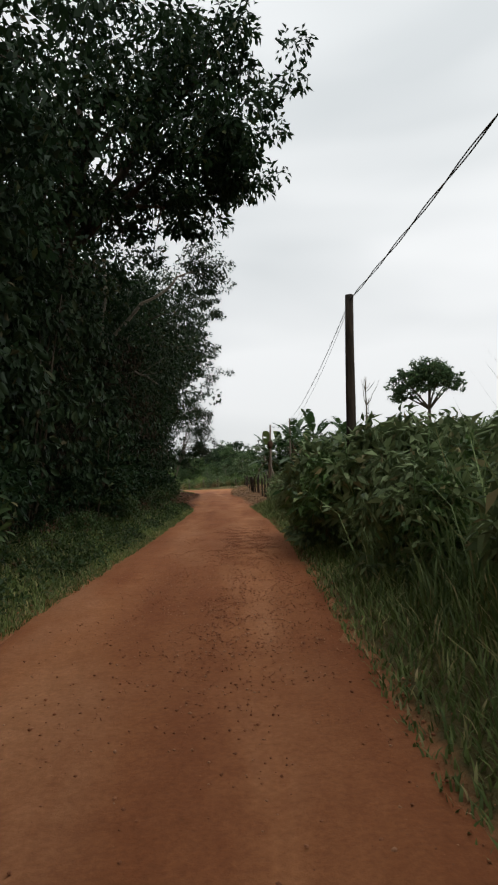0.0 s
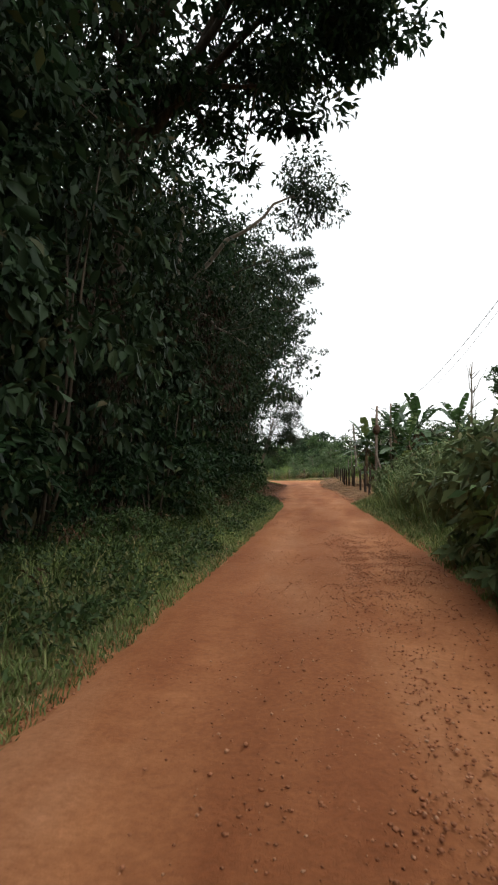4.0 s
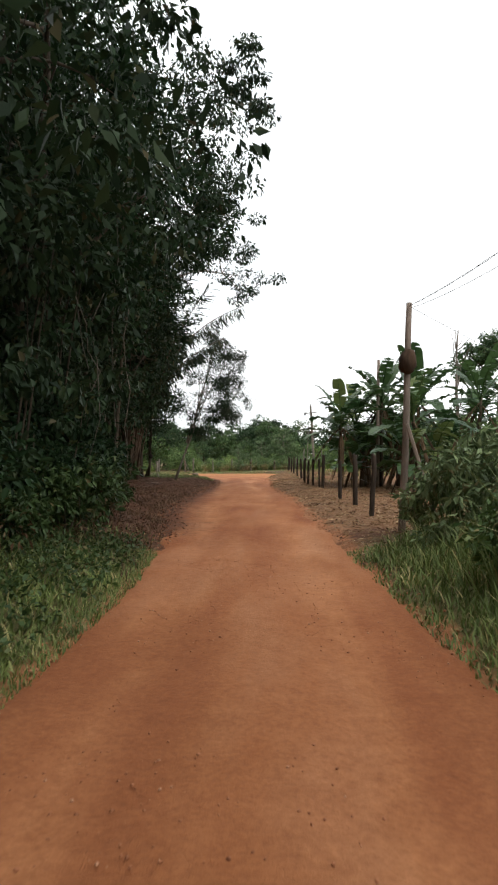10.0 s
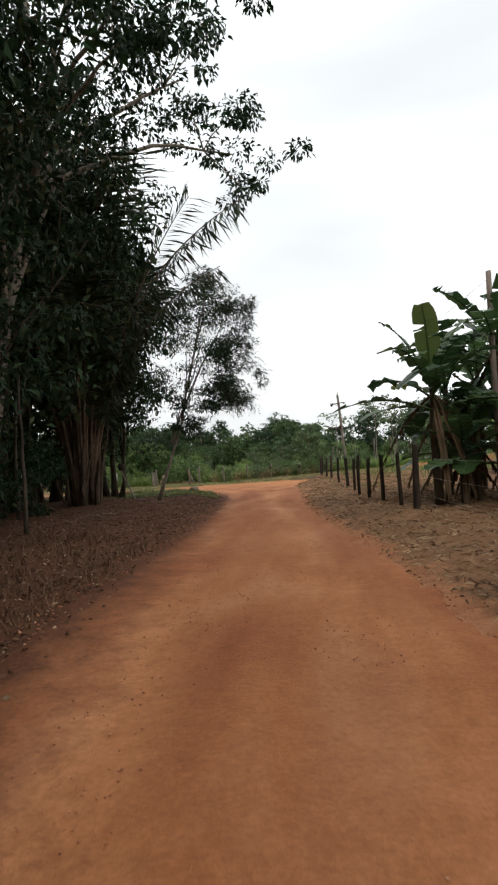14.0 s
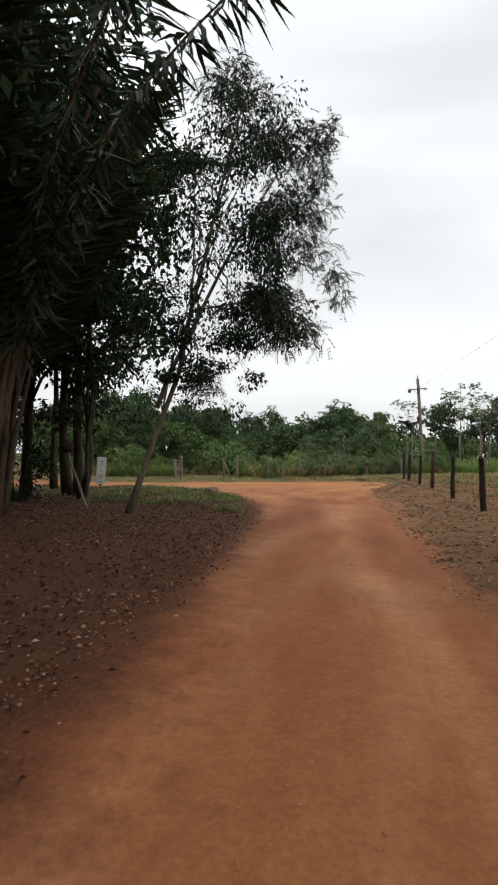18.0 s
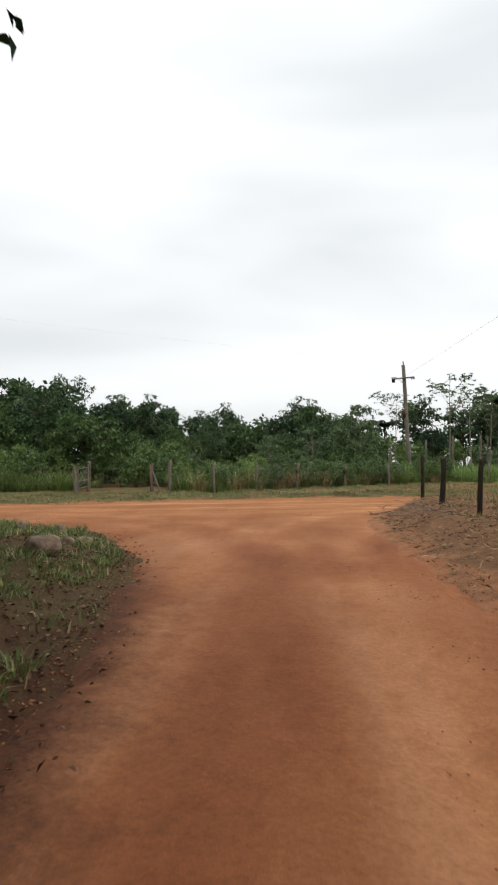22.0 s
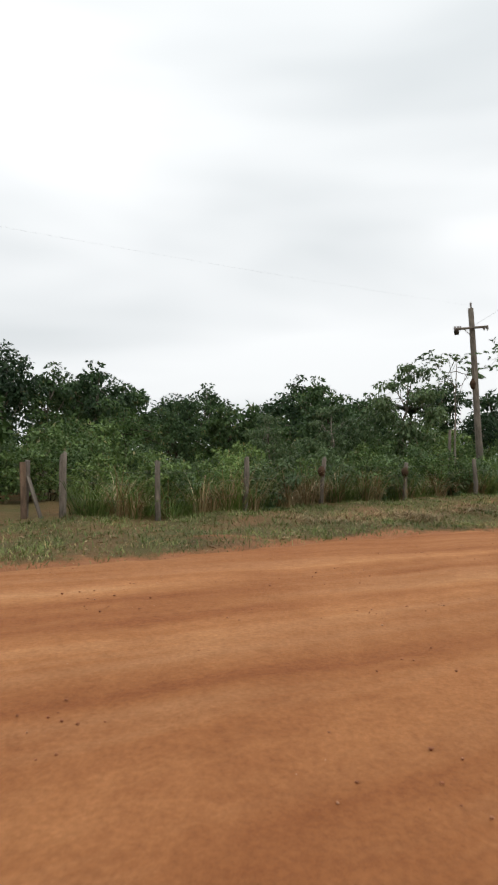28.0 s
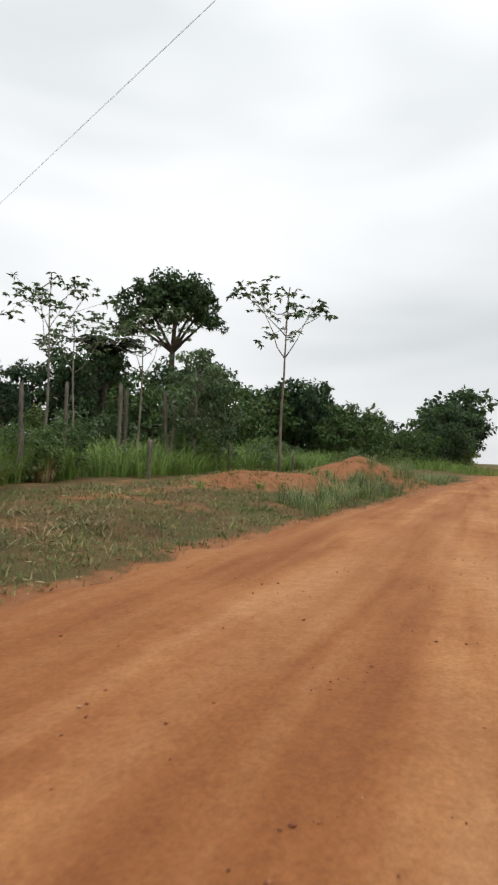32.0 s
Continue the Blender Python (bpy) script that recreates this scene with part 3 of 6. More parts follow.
ruts = np.where(lane, -0.022 * np.exp(-((across - 0.75) / 0.28) ** 2), 0)
RZ = 0.012 * rolling(RX, RY, 2.2, 31) + 0.006 * rolling(RX, RY, 0.6, 32) + ruts - 0.30 * np.clip(ragged + 0.12, 0, 1)
keep = RD < 0.9
c = (np.arange(len(ry) - 1)[:, None] * len(rx) + np.arange(len(rx) - 1)[None])
q = np.stack([c, c + 1, c + len(rx) + 1, c + len(rx)], -1).reshape(-1, 4)
q = q[keep.ravel()[q].all(1)]
used, q = np.unique(q, return_inverse=True)
me = mesh_of("road", np.stack([RX, RY, RZ], -1).reshape(-1, 3)[used], q.reshape(-1, 4), None, M_ROAD, True)
# where wheels have polished the earth: up the lane, round both corners and along the wide road
LANE_MID = [(-0.72, -20), (-0.71, 12), (-1.4, 28), (-2.5, 40), (-3.4, 50), (-3.9, 57)]
TRACKS = [(LANE_MID + [(-3.6, 62), (-2.3, 67), (0.5, 71.5), (5, 75.2), (12, 79), (40, 93.5), (90, 120)], 0.78, 1.0), (LANE_MID + [(-4.6, 61), (-8, 64.2), (-13, 63), (-22, 57), (-50, 35)], 0.78, 0.8),
          ([(-50, 38), (-20, 60), (-9, 67), (0, 74), (9, 79.5), (30, 90.5), (90, 121)], 0.8, 0.9), ([(-50, 35.5), (-20, 57.5), (-8, 65.3), (1, 72.8), (10, 78), (30, 88.5), (90, 118)], 0.85, 0.6)]
road_xy = np.stack([RX, RY], -1).reshape(-1, 2)[used]
worn = np.zeros(len(used))
sway = 0.12 * rolling(road_xy[:, 0], road_xy[:, 1], 6.0, 33)
for line, gauge, share in TRACKS:
    line = np.array(line, float)
    for _ in range(3):
        line = np.concatenate([line[:1], np.stack([0.75 * line[:-1] + 0.25 * line[1:], 0.25 * line[:-1] + 0.75 * line[1:]], 1).reshape(-1, 2), line[-1:]])
    best = np.full(len(used), 1e9)
    for a, b in zip(line[:-1], line[1:]):
        ab, ap = b - a, road_xy - a
        t = np.clip((ap @ ab) / (ab @ ab), 0, 1)
        best = np.minimum(best, np.hypot(*(ap - t[:, None] * ab).T))
    worn = np.maximum(worn, share * np.exp(-(((best + sway - gauge) / 0.3) ** 2)))
attr = me.color_attributes.new("worn", "FLOAT_COLOR", "POINT")
# loose brown soil and leaf crumbs spread from the wooded side, with tree shade painted in
road_d = RD.ravel()[used]
wooded = smooth((road_xy[:, 1] - 27) / 4) * smooth((60.5 - road_xy[:, 1]) / 4)
left_side = road_xy[:, 0] < np.interp(road_xy[:, 1], [0, 12, 28, 40, 57], [-0.72, -0.71, -1.4, -2.5, -3.9])
strewn_shade = wooded * np.where(left_side, np.exp(-np.clip(-road_d, 0, 9) / np.interp(road_xy[:, 1], [40, 50, 58], [0.75, 0.55, 0.45])), 0.3 * np.exp(-np.clip(-road_d, 0, 9) / 0.35))
attr.data.foreach_set("color", np.stack([worn, strewn_shade, 0 * worn, 1 + 0 * worn], 1).astype(np.float32).ravel())
road = tagged(new("road", me), "red-orange packed dirt road with wheel ruts and gravel", "dirt road", kind="structure")


# ---- trees ----
def wander(a, b, n, bend, sag=0.0):
    """A crooked line from a to b."""
    a, b = np.asarray(a, float), np.asarray(b, float)
    t = np.linspace(0, 1, n)[:, None]
    w = np.cumsum(rng.normal(0, bend, (n, 3)), 0)
    w -= t * w[-1]
    w[0] = 0
    return a + (b - a) * t + w - np.array([0, 0, sag]) * (t * (1 - t)) * 4


def clump_leaves(centres, radii, per, droop=0.5):
    """Leaf starts and directions in clumps: denser towards each clump's outside."""
    n = len(centres) * per
    c = np.repeat(centres, per, 0)
    r = np.repeat(radii, per)[:, None]
    o = unit(rng.normal(0, 1, (n, 3)))
    p = c + o * r * rng.uniform(0.2, 1.0, (n, 1)) ** 0.6 * [1, 1, 0.55]
    w = o * 0.6 + rng.normal(0, 0.45, (n, 3)) + [0, 0, -droop]
    return p, w


def crown_spots(centre, size, n, gap=0.55):
    """Clump centres in an uneven crown: most near its surface, with hollows left out."""
    o = unit(rng.normal(0, 1, (n * 3, 3)))
    lump = 1 + 0.2 * np.sin(o[:, 0] * 4.1 + rng.uniform(0, 6)) * np.cos(o[:, 1] * 3.7 + rng.uniform(0, 6)) + 0.1 * np.sin(o[:, 2] * 6 + rng.uniform(0, 6))
    r = rng.uniform(0.15, 1.0, n * 3) ** 0.45
    p = np.asarray(centre) + o * (r * lump)[:, None] * np.asarray(size)
    hollow = rolling(p[:, 0] * 1.0 + p[:, 2] * 0.7, p[:, 1] + p[:, 2] * 0.5, 2.2, int(rng.integers(1e6)))
    return p[np.argsort(-(hollow + rng.uniform(-gap, gap, n * 3)))][:n]


def tree(name, height, lean, crown, spots, per, leaf, mat, bark, label, trunk_r=0.16, fork=0.4, clump=(0.45, 0.85), droop=0.5, limbs=9, group="", extra=None, category="tree", feather=None):
    """A tree with its foot at the origin. crown: centre and half sizes. extra: further limbs, (end, leaf clumps, spread)."""
    root = new(name)
    tagged(root, label, category, group)
    top = np.array([lean[0], lean[1], height * 0.86])
    stem = wander((0, 0, -0.15), top, 9, 0.09)
    b = Builder()
    r = trunk_r * np.linspace(1.15, 0.3, 9)
    r[0] *= 1.35
    b.tube(stem, r, 8, 0.06)
    part("trunk", b.mesh("trunk", bark, True), root)
    places = crown_spots(*crown, spots)
    sizes = rng.uniform(*clump, spots)
    ends = places[rng.choice(spots, limbs, replace=False)]
    for e in ends:
        k = fork + (0.95 - fork) * rng.uniform(0, 1)
        start = stem[int(k * 8)]
        path = wander(start, e, 6, 0.08, -0.25)
        lb = Builder()
        lb.tube(path, trunk_r * np.linspace(0.42, 0.08, 6), 5)
        for _ in range(3):
            t = places[np.argmin(np.linalg.norm(places - path[rng.integers(2, 6)] - rng.normal(0, 0.7, 3), axis=1))]
            lb.tube(wander(path[3], t, 4, 0.06), trunk_r * np.linspace(0.16, 0.04, 4), 4)
        part("limb", lb.mesh("limb", bark), root)
    for end, count, spread in extra or []:
        end = np.asarray(end, float)
        start = stem[5]
        path = wander(start, end, 9, 0.07, -0.6)
        lb = Builder()
        lb.tube(path, trunk_r * np.linspace(0.45, 0.1, 9), 6)
        more = end + rng.normal(0, 1, (count, 3)) * spread
        for m_ in more[::3]:
            lb.tube(wander(path[7], m_, 4, 0.05), trunk_r * np.linspace(0.12, 0.03, 4), 4)
        part("limb", lb.mesh("limb", bark), root)
        places = np.concatenate([places, more])
        sizes = np.concatenate([sizes, rng.uniform(*clump, count) * 0.7])
    p, w = clump_leaves(places, sizes, per, droop)
    if feather:
        part("crown", pinnate("crown", p, w, feather[0], feather[1], leaf, mat), root)
    else:
        part("crown", leaves("crown", p, w, leaf[0], leaf[1], mat), root)
    return root


def pinnate(name, centres, ways, length, pairs, leaflet, mat):
    """Feathery compound leaves: pairs of narrow leaflets along a drooping midrib."""
    n = len(centres)
    ways = unit(ways)
    side = unit(np.cross(ways, unit(rng.normal(0, 0.5, (n, 3)) + [0, 0, 1.0])))
    t = np.linspace(0.12, 1.0, pairs)
    size = length * rng.uniform(0.65, 1.25, (n, 1, 1))
    mid = centres[:, None] + ways[:, None] * t[None, :, None] * size - np.array([0, 0, 0.25]) * (t ** 2)[None, :, None] * size
    c = np.concatenate([mid, mid], 1).reshape(-1, 3)
    w = np.concatenate([ways[:, None] * 0.75 + side[:, None] * s + 0 * mid for s in (-1, 1)], 1).reshape(-1, 3)
    return leaves(name, c, w + rng.normal(0, 0.14, c.shape) + [0, 0, -0.3], leaflet[0], leaflet[1], mat, 0.1, 0.2)


def put(ob, x, y, turn=0.0, scale=1.0, sink=0.0):
    """Sets a thing on the ground."""
    ob.matrix_basis = pose(x, y, ground_at(x, y) - sink, 0, 0, turn) @ Matrix.Scale(scale, 4)
    return ob


def again(ob, x, y, turn=0.0, scale=1.0, sink=0.0):
    c = copy_thing(ob, pose(0, 0, 0))
    return put(c, x, y, turn, scale, sink)


# ---- the forest along the lane ----
rng = np.random.default_rng(11)
FOREST = "broadleaf trees of the roadside forest"
SPOTS = 112
PER = 58
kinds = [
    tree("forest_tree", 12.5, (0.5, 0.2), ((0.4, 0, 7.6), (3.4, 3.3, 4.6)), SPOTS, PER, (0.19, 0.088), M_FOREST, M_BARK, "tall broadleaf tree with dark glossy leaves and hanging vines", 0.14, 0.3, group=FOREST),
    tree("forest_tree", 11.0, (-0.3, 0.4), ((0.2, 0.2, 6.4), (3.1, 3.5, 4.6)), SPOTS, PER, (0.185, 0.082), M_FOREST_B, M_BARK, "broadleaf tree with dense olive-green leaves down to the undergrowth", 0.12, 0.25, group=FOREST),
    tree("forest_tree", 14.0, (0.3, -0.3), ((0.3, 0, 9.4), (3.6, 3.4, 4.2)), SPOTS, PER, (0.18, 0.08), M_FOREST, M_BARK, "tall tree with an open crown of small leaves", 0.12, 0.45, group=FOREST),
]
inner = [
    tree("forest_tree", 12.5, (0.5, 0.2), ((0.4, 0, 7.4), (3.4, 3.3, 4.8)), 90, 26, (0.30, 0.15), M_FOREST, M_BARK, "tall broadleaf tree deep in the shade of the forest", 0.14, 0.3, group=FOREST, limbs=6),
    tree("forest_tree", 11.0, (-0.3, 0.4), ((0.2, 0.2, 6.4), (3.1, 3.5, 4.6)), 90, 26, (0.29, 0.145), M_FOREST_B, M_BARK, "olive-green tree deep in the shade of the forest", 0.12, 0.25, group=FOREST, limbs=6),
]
first = [(-6.0, 4.5, 0, 1.0), (-5.9, 21.9, 40, 0.88), (-7.0, 35.5, 10, 1.0)]
for k, spot in zip(kinds, first):
    put(k, *spot)
put(inner[0], -16.0, 24.0, 0, 1.1)
put(inner[1], -13.5, 17.0, 0, 1.1)
more = [(1, -5.8, 0.5, 200, 1.0), (0, -5.5, 9.0, 70, 0.95), (1, -5.3, 12.0, 120, 0.85), (0, -6.2, 17.5, 150, 1.0),
        (1, -5.2, 25.5, 290, 0.95), (0, -5.6, 28.5, 20, 0.9), (2, -6.4, 31.0, 100, 0.9), (2, -9.8, 39.5, 220, 1.0), (0, -11, 43.5, 300, 1.05),
        (1, -9.5, 3.0, 10, 1.1), (0, -10, 9.5, 250, 1.15), (2, -9.8, 15.5, 30, 1.0), (1, -9.6, 21.0, 190, 1.1), (0, -10.2, 26.5, 80, 1.1), (1, -10.5, 33.0, 140, 1.0),
        (2, -11.5, 41.0, 10, 1.0), (0, -12.8, 47.0, 130, 1.0), (1, -14.5, 36.5, 60, 1.2), (2, -12.0, 54.0, 30, 1.35), (0, -13.8, 56.0, 200, 1.35), (0, -16.5, 53.5, 45, 0.75), (0, -7.8, 34.6, 15, 0.95), (1, -6.8, 33.8, 185, 0.9), (1, -8.4, 41.8, 95, 1.05), (0, -9.0, 37.0, 205, 1.05), (1, -9.6, 45.0, 310, 1.0), (0, -10.3, 55.6, 160, 0.85), (0, -11.2, 55.0, 100, 0.95), (0, -13.6, 49.0, 80, 1.0), (1, -9.3, 54.2, 220, 0.72), (1, -12.4, 51.6, 40, 1.0), (1, -12.5, 53.8, 90, 1.05), (1, -11.8, 46.0, 140, 1.1), (2, -7.7, 33.2, 0, 0.95), (0, -9.9, 55.4, 250, 0.82), (1, -5.5, 23.7, 210, 1.08), (0, -6.6, 19.6, 80, 1.0), (1, -7.6, 8.5, 60, 1.25), (1, -7.4, 13.0, 210, 1.3), (0, -8.4, 16.5, 330, 1.08), (1, -7.2, 4.6, 150, 1.2), (1, -7.2, 37.6, 75, 0.8), (1, -14.6, 50.5, 20, 1.15), (1, -11.5, 57.0, 10, 0.8), (1, -12.0, 50.5, 300, 0.9),
        # unseen trees behind the start, added so their crowns darken the near lane
        (0, -4.8, -2.5, 10, 1.05), (0, -4.4, -6.5, 100, 1.1), (1, -5.0, -10.5, 30, 1.15), (0, -4.6, -15, 200, 1.2), (2, -3.9, -4.8, 0, 1.05), (0, 3.4, -1.7, 120, 0.95), (1, -3.7, -1.5, 20, 0.95), (0, 0.9, -5.2, 200, 1.0), (0, 4.4, -7.0, 180, 1.05), (1, 4.2, -12.5, 80, 1.1), (0, 5.2, -3.2, 260, 0.9), (0, 4.6, -18, 20, 1.2)]
for k, x, y, turn, size in more:
    again(inner[k % 2] if x < -9.4 or y < -6 else kinds[k], x, y, turn, size)

for x, y, turn, size in ((-10.9, 52.9, 20, 1.15), (-11.9, 50.2, 140, 1.25)):
    again(kinds[0], x, y, turn, size)

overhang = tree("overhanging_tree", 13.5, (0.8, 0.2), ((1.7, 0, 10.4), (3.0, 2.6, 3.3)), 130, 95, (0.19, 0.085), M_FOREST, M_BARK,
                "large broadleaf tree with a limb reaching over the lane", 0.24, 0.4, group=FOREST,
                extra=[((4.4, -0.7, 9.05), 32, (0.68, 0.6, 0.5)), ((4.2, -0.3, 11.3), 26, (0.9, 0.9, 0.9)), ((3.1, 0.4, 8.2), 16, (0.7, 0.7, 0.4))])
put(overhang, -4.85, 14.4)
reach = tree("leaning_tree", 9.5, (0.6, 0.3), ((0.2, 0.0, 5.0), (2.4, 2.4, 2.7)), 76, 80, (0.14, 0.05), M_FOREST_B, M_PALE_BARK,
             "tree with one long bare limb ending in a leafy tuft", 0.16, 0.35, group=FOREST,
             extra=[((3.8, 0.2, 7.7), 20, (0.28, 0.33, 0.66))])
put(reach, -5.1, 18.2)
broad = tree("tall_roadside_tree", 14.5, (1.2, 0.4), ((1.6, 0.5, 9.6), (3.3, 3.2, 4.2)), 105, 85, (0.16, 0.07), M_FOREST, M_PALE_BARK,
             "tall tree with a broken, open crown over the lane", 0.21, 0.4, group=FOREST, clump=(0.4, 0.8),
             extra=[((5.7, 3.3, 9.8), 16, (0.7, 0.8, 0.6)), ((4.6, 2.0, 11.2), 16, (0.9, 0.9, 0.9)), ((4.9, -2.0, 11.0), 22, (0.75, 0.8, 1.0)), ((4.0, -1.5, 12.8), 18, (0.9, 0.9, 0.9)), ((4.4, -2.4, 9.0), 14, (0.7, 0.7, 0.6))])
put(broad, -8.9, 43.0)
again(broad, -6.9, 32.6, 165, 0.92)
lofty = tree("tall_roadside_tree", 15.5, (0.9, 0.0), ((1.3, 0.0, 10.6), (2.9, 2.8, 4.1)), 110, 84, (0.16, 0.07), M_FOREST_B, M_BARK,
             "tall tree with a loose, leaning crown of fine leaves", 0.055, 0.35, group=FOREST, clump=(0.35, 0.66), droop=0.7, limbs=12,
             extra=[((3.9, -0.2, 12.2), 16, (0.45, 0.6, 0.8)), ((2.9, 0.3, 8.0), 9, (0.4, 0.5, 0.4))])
put(lofty, -6.2, 36.3)

# a slender grey-leaved tree that leans over the corner
euca = tree("leaning_slender_tree", 10.2, (2.7, -0.8), ((1.9, -0.3, 6.0), (1.9, 1.6, 2.9)), 135, 84, (0.09, 0.043), M_FOREST, M_PALE_BARK,
            "slender pale-trunked tree with dark leaves and feathery outer sprays", 0.062, 0.25, clump=(0.33, 0.58), droop=0.9, limbs=12,
            extra=[((1.4, -0.2, 3.2), 15, (0.45, 0.4, 0.42)), ((1.35, 0.4, 2.8), 9, (0.42, 0.4, 0.22)), ((2.3, 0.35, 3.75), 10, (0.36, 0.4, 0.3)), ((2.45, 0.6, 3.0), 2, (0.08, 0.10, 0.08))])
lobes = [((3.6, -0.2, 4.25), (1.1, 1.0, 0.95), 46), ((3.3, -0.4, 5.7), (0.95, 0.9, 0.9), 34), ((3.45, -0.4, 7.2), (0.75, 0.8, 0.95), 30), ((2.4, -0.5, 8.4), (0.8, 0.8, 0.8), 22), ((1.95, -0.3, 2.85), (0.42, 0.35, 0.2), 5)]
sprays = np.concatenate([crown_spots(c, h, n) for c, h, n in lobes])
sp, sw = clump_leaves(sprays, rng.uniform(0.22, 0.40, len(sprays)), 22, 0.35)
part("feathery_spray", pinnate("feathery_spray", sp, sw, 0.24, 8, (0.06, 0.02), M_EUCA), euca, "feathery grey-green sprays of fine leaflets")
b = Builder()
b.tube(wander((0.70, -0.2, 2.25), (2.9, 0.5, 7.2), 8, 0.05, -0.2), np.linspace(0.055, 0.02, 8), 6)
part("limb", b.mesh("limb", M_PALE_BARK), euca)
put(euca, -7.08, 51.75, 0, 0.92)


# ---- a stemless palm with tall feather fronds ----
def frond(b, l, base, way, length, arch):
    """Stalk and two rows of leaflets."""
    t = np.linspace(0, 1, 26)[:, None]
    out = np.array([way[0], way[1], 0.0])
    pts = base + out * (length * (0.20 * t + arch * t ** 2.4)) + np.array([0, 0, 1.0]) * length * (0.97 * t - 0.55 * arch * t ** 3)
    b.tube(pts, np.linspace(0.07, 0.012, 26), 5)
    tang = unit(np.gradient(pts, axis=0))
    side = unit(np.cross(tang, [0, 0, 1.0]))
    for s in (-1, 1):
        for k in range(8, 26):
            n = 5
            c = pts[k - 1] + (pts[k] - pts[k - 1]) * np.linspace(0, 1, n, endpoint=False)[:, None]
            w = side[k] * s * 0.9 + tang[k] * 0.7 + np.array([0, 0, -0.35]) + rng.normal(0, 0.08, (n, 3))
            l[0].append(c)
            l[1].append(w)


def palm(name, fronds, length):
    root = tagged(new(name), "large palm with tall arching feather fronds, some dry", "palm")
    foot = Builder()
    for k in range(34):
        a, r0 = rng.uniform(0, 2 * math.pi), rng.uniform(0.12, 0.6)
        out, h = rng.uniform(0.1, 0.55), rng.uniform(1.2, 5.5)
        foot.tube(wander((r0 * math.cos(a), r0 * math.sin(a), -0.1), ((r0 + out) * math.cos(a + 0.3), (r0 + out) * math.sin(a + 0.3), h), 7, 0.05), rng.uniform(0.5, 1.1) * np.linspace(0.10, 0.03, 7), 6, 0.2)
    part("stem", foot.mesh("stem", M_POLE), root, "stubs of old frond bases")
    for k in range(fronds):
        a = rng.uniform(radians(40), radians(310))
        b, l = Builder(), ([], [])
        frond(b, l, np.array([0.3 * math.cos(a), 0.3 * math.sin(a), 0.4]), (math.cos(a), math.sin(a)), length * rng.uniform(0.8, 1.1), rng.uniform(0.08, 0.4))
        fr = part("frond", b.mesh("frond", M_POLE, True), root)
        part("blade", leaves("blade", np.concatenate(l[0]), np.concatenate(l[1]), 1.1, 0.085, M_PALM, 0.1), fr)
    return root


palm_1 = put(palm("feather_palm", 46, 11.0), -9.3, 50.2)
for a, ln, arch in ((-38, 11.0, 0.50), (-52, 11.5, 0.25), (-15, 11.0, 0.18), (-65, 11.0, 0.36), (-26, 9.1, 0.43)):
    b, l = Builder(), ([], [])
    frond(b, l, np.array([0.3, 0.0, 0.5]), (math.cos(radians(a)), math.sin(radians(a))), ln, arch)
    fr = part("frond", b.mesh("frond", M_POLE, True), palm_1)
    old = arch > 0.37
    c, w = np.concatenate(l[0]), np.concatenate(l[1])
    if old:
        c = np.repeat(c, 2, 0) + rng.normal(0, 0.03, (2 * len(c), 3))
        w = np.repeat(w, 2, 0) * [0.5, 0.5, 0.5] + [0, 0, -0.65] + rng.normal(0, 0.2, (2 * len(w), 3))
    part("blade", leaves("blade", c, w, 0.62 if old else 1.0, 0.06, M_PALM, 0.1), fr, "ragged drooping leaflets" if old else "")


# ---- undergrowth ----
def shrub(name, height, radius, spots, per, leaf, mat, label, group, bark=M_BARK, stems=4, droop=0.35, category="shrub", oval=False):
    root = tagged(new(name), label, category, group)
    for k in range(stems):
        b = Builder()
        a = rng.uniform(0, 2 * math.pi)
        e = (radius * 0.7 * math.cos(a) * rng.uniform(0.3, 1), radius * 0.7 * math.sin(a) * rng.uniform(0.3, 1), height * rng.uniform(0.6, 0.95))
        b.tube(wander((0.12 * math.cos(a), 0.12 * math.sin(a), -0.1), e, 5, 0.05), np.linspace(0.028, 0.008, 5), 4)
        part("stem", b.mesh("stem", bark), root)
    c = crown_spots((0, 0, height * 0.52), (radius, radius, height * 0.5), spots)
    c[:, 2] = np.clip(c[:, 2], 0.12, None)
    p, w = clump_leaves(c, rng.uniform(0.22, 0.42, spots), per, droop)
    p[:, 2] = np.clip(p[:, 2], 0.02, None)
    part("foliage", leaves("foliage", p, w, leaf[0], leaf[1], mat, oval=oval), root)
    return root


UNDER = "shrubs under the forest edge"
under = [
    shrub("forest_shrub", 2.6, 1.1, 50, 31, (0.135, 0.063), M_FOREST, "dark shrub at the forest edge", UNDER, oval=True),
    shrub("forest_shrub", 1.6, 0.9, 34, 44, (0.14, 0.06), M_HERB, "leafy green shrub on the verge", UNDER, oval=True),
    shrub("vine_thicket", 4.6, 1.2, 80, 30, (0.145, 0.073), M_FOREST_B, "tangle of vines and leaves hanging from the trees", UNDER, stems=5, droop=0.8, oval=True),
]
put(under[0], -4.1, 3.2)
put(under[1], -3.7, 6.1)
put(under[2], -4.6, 5.0)
y = 1.2
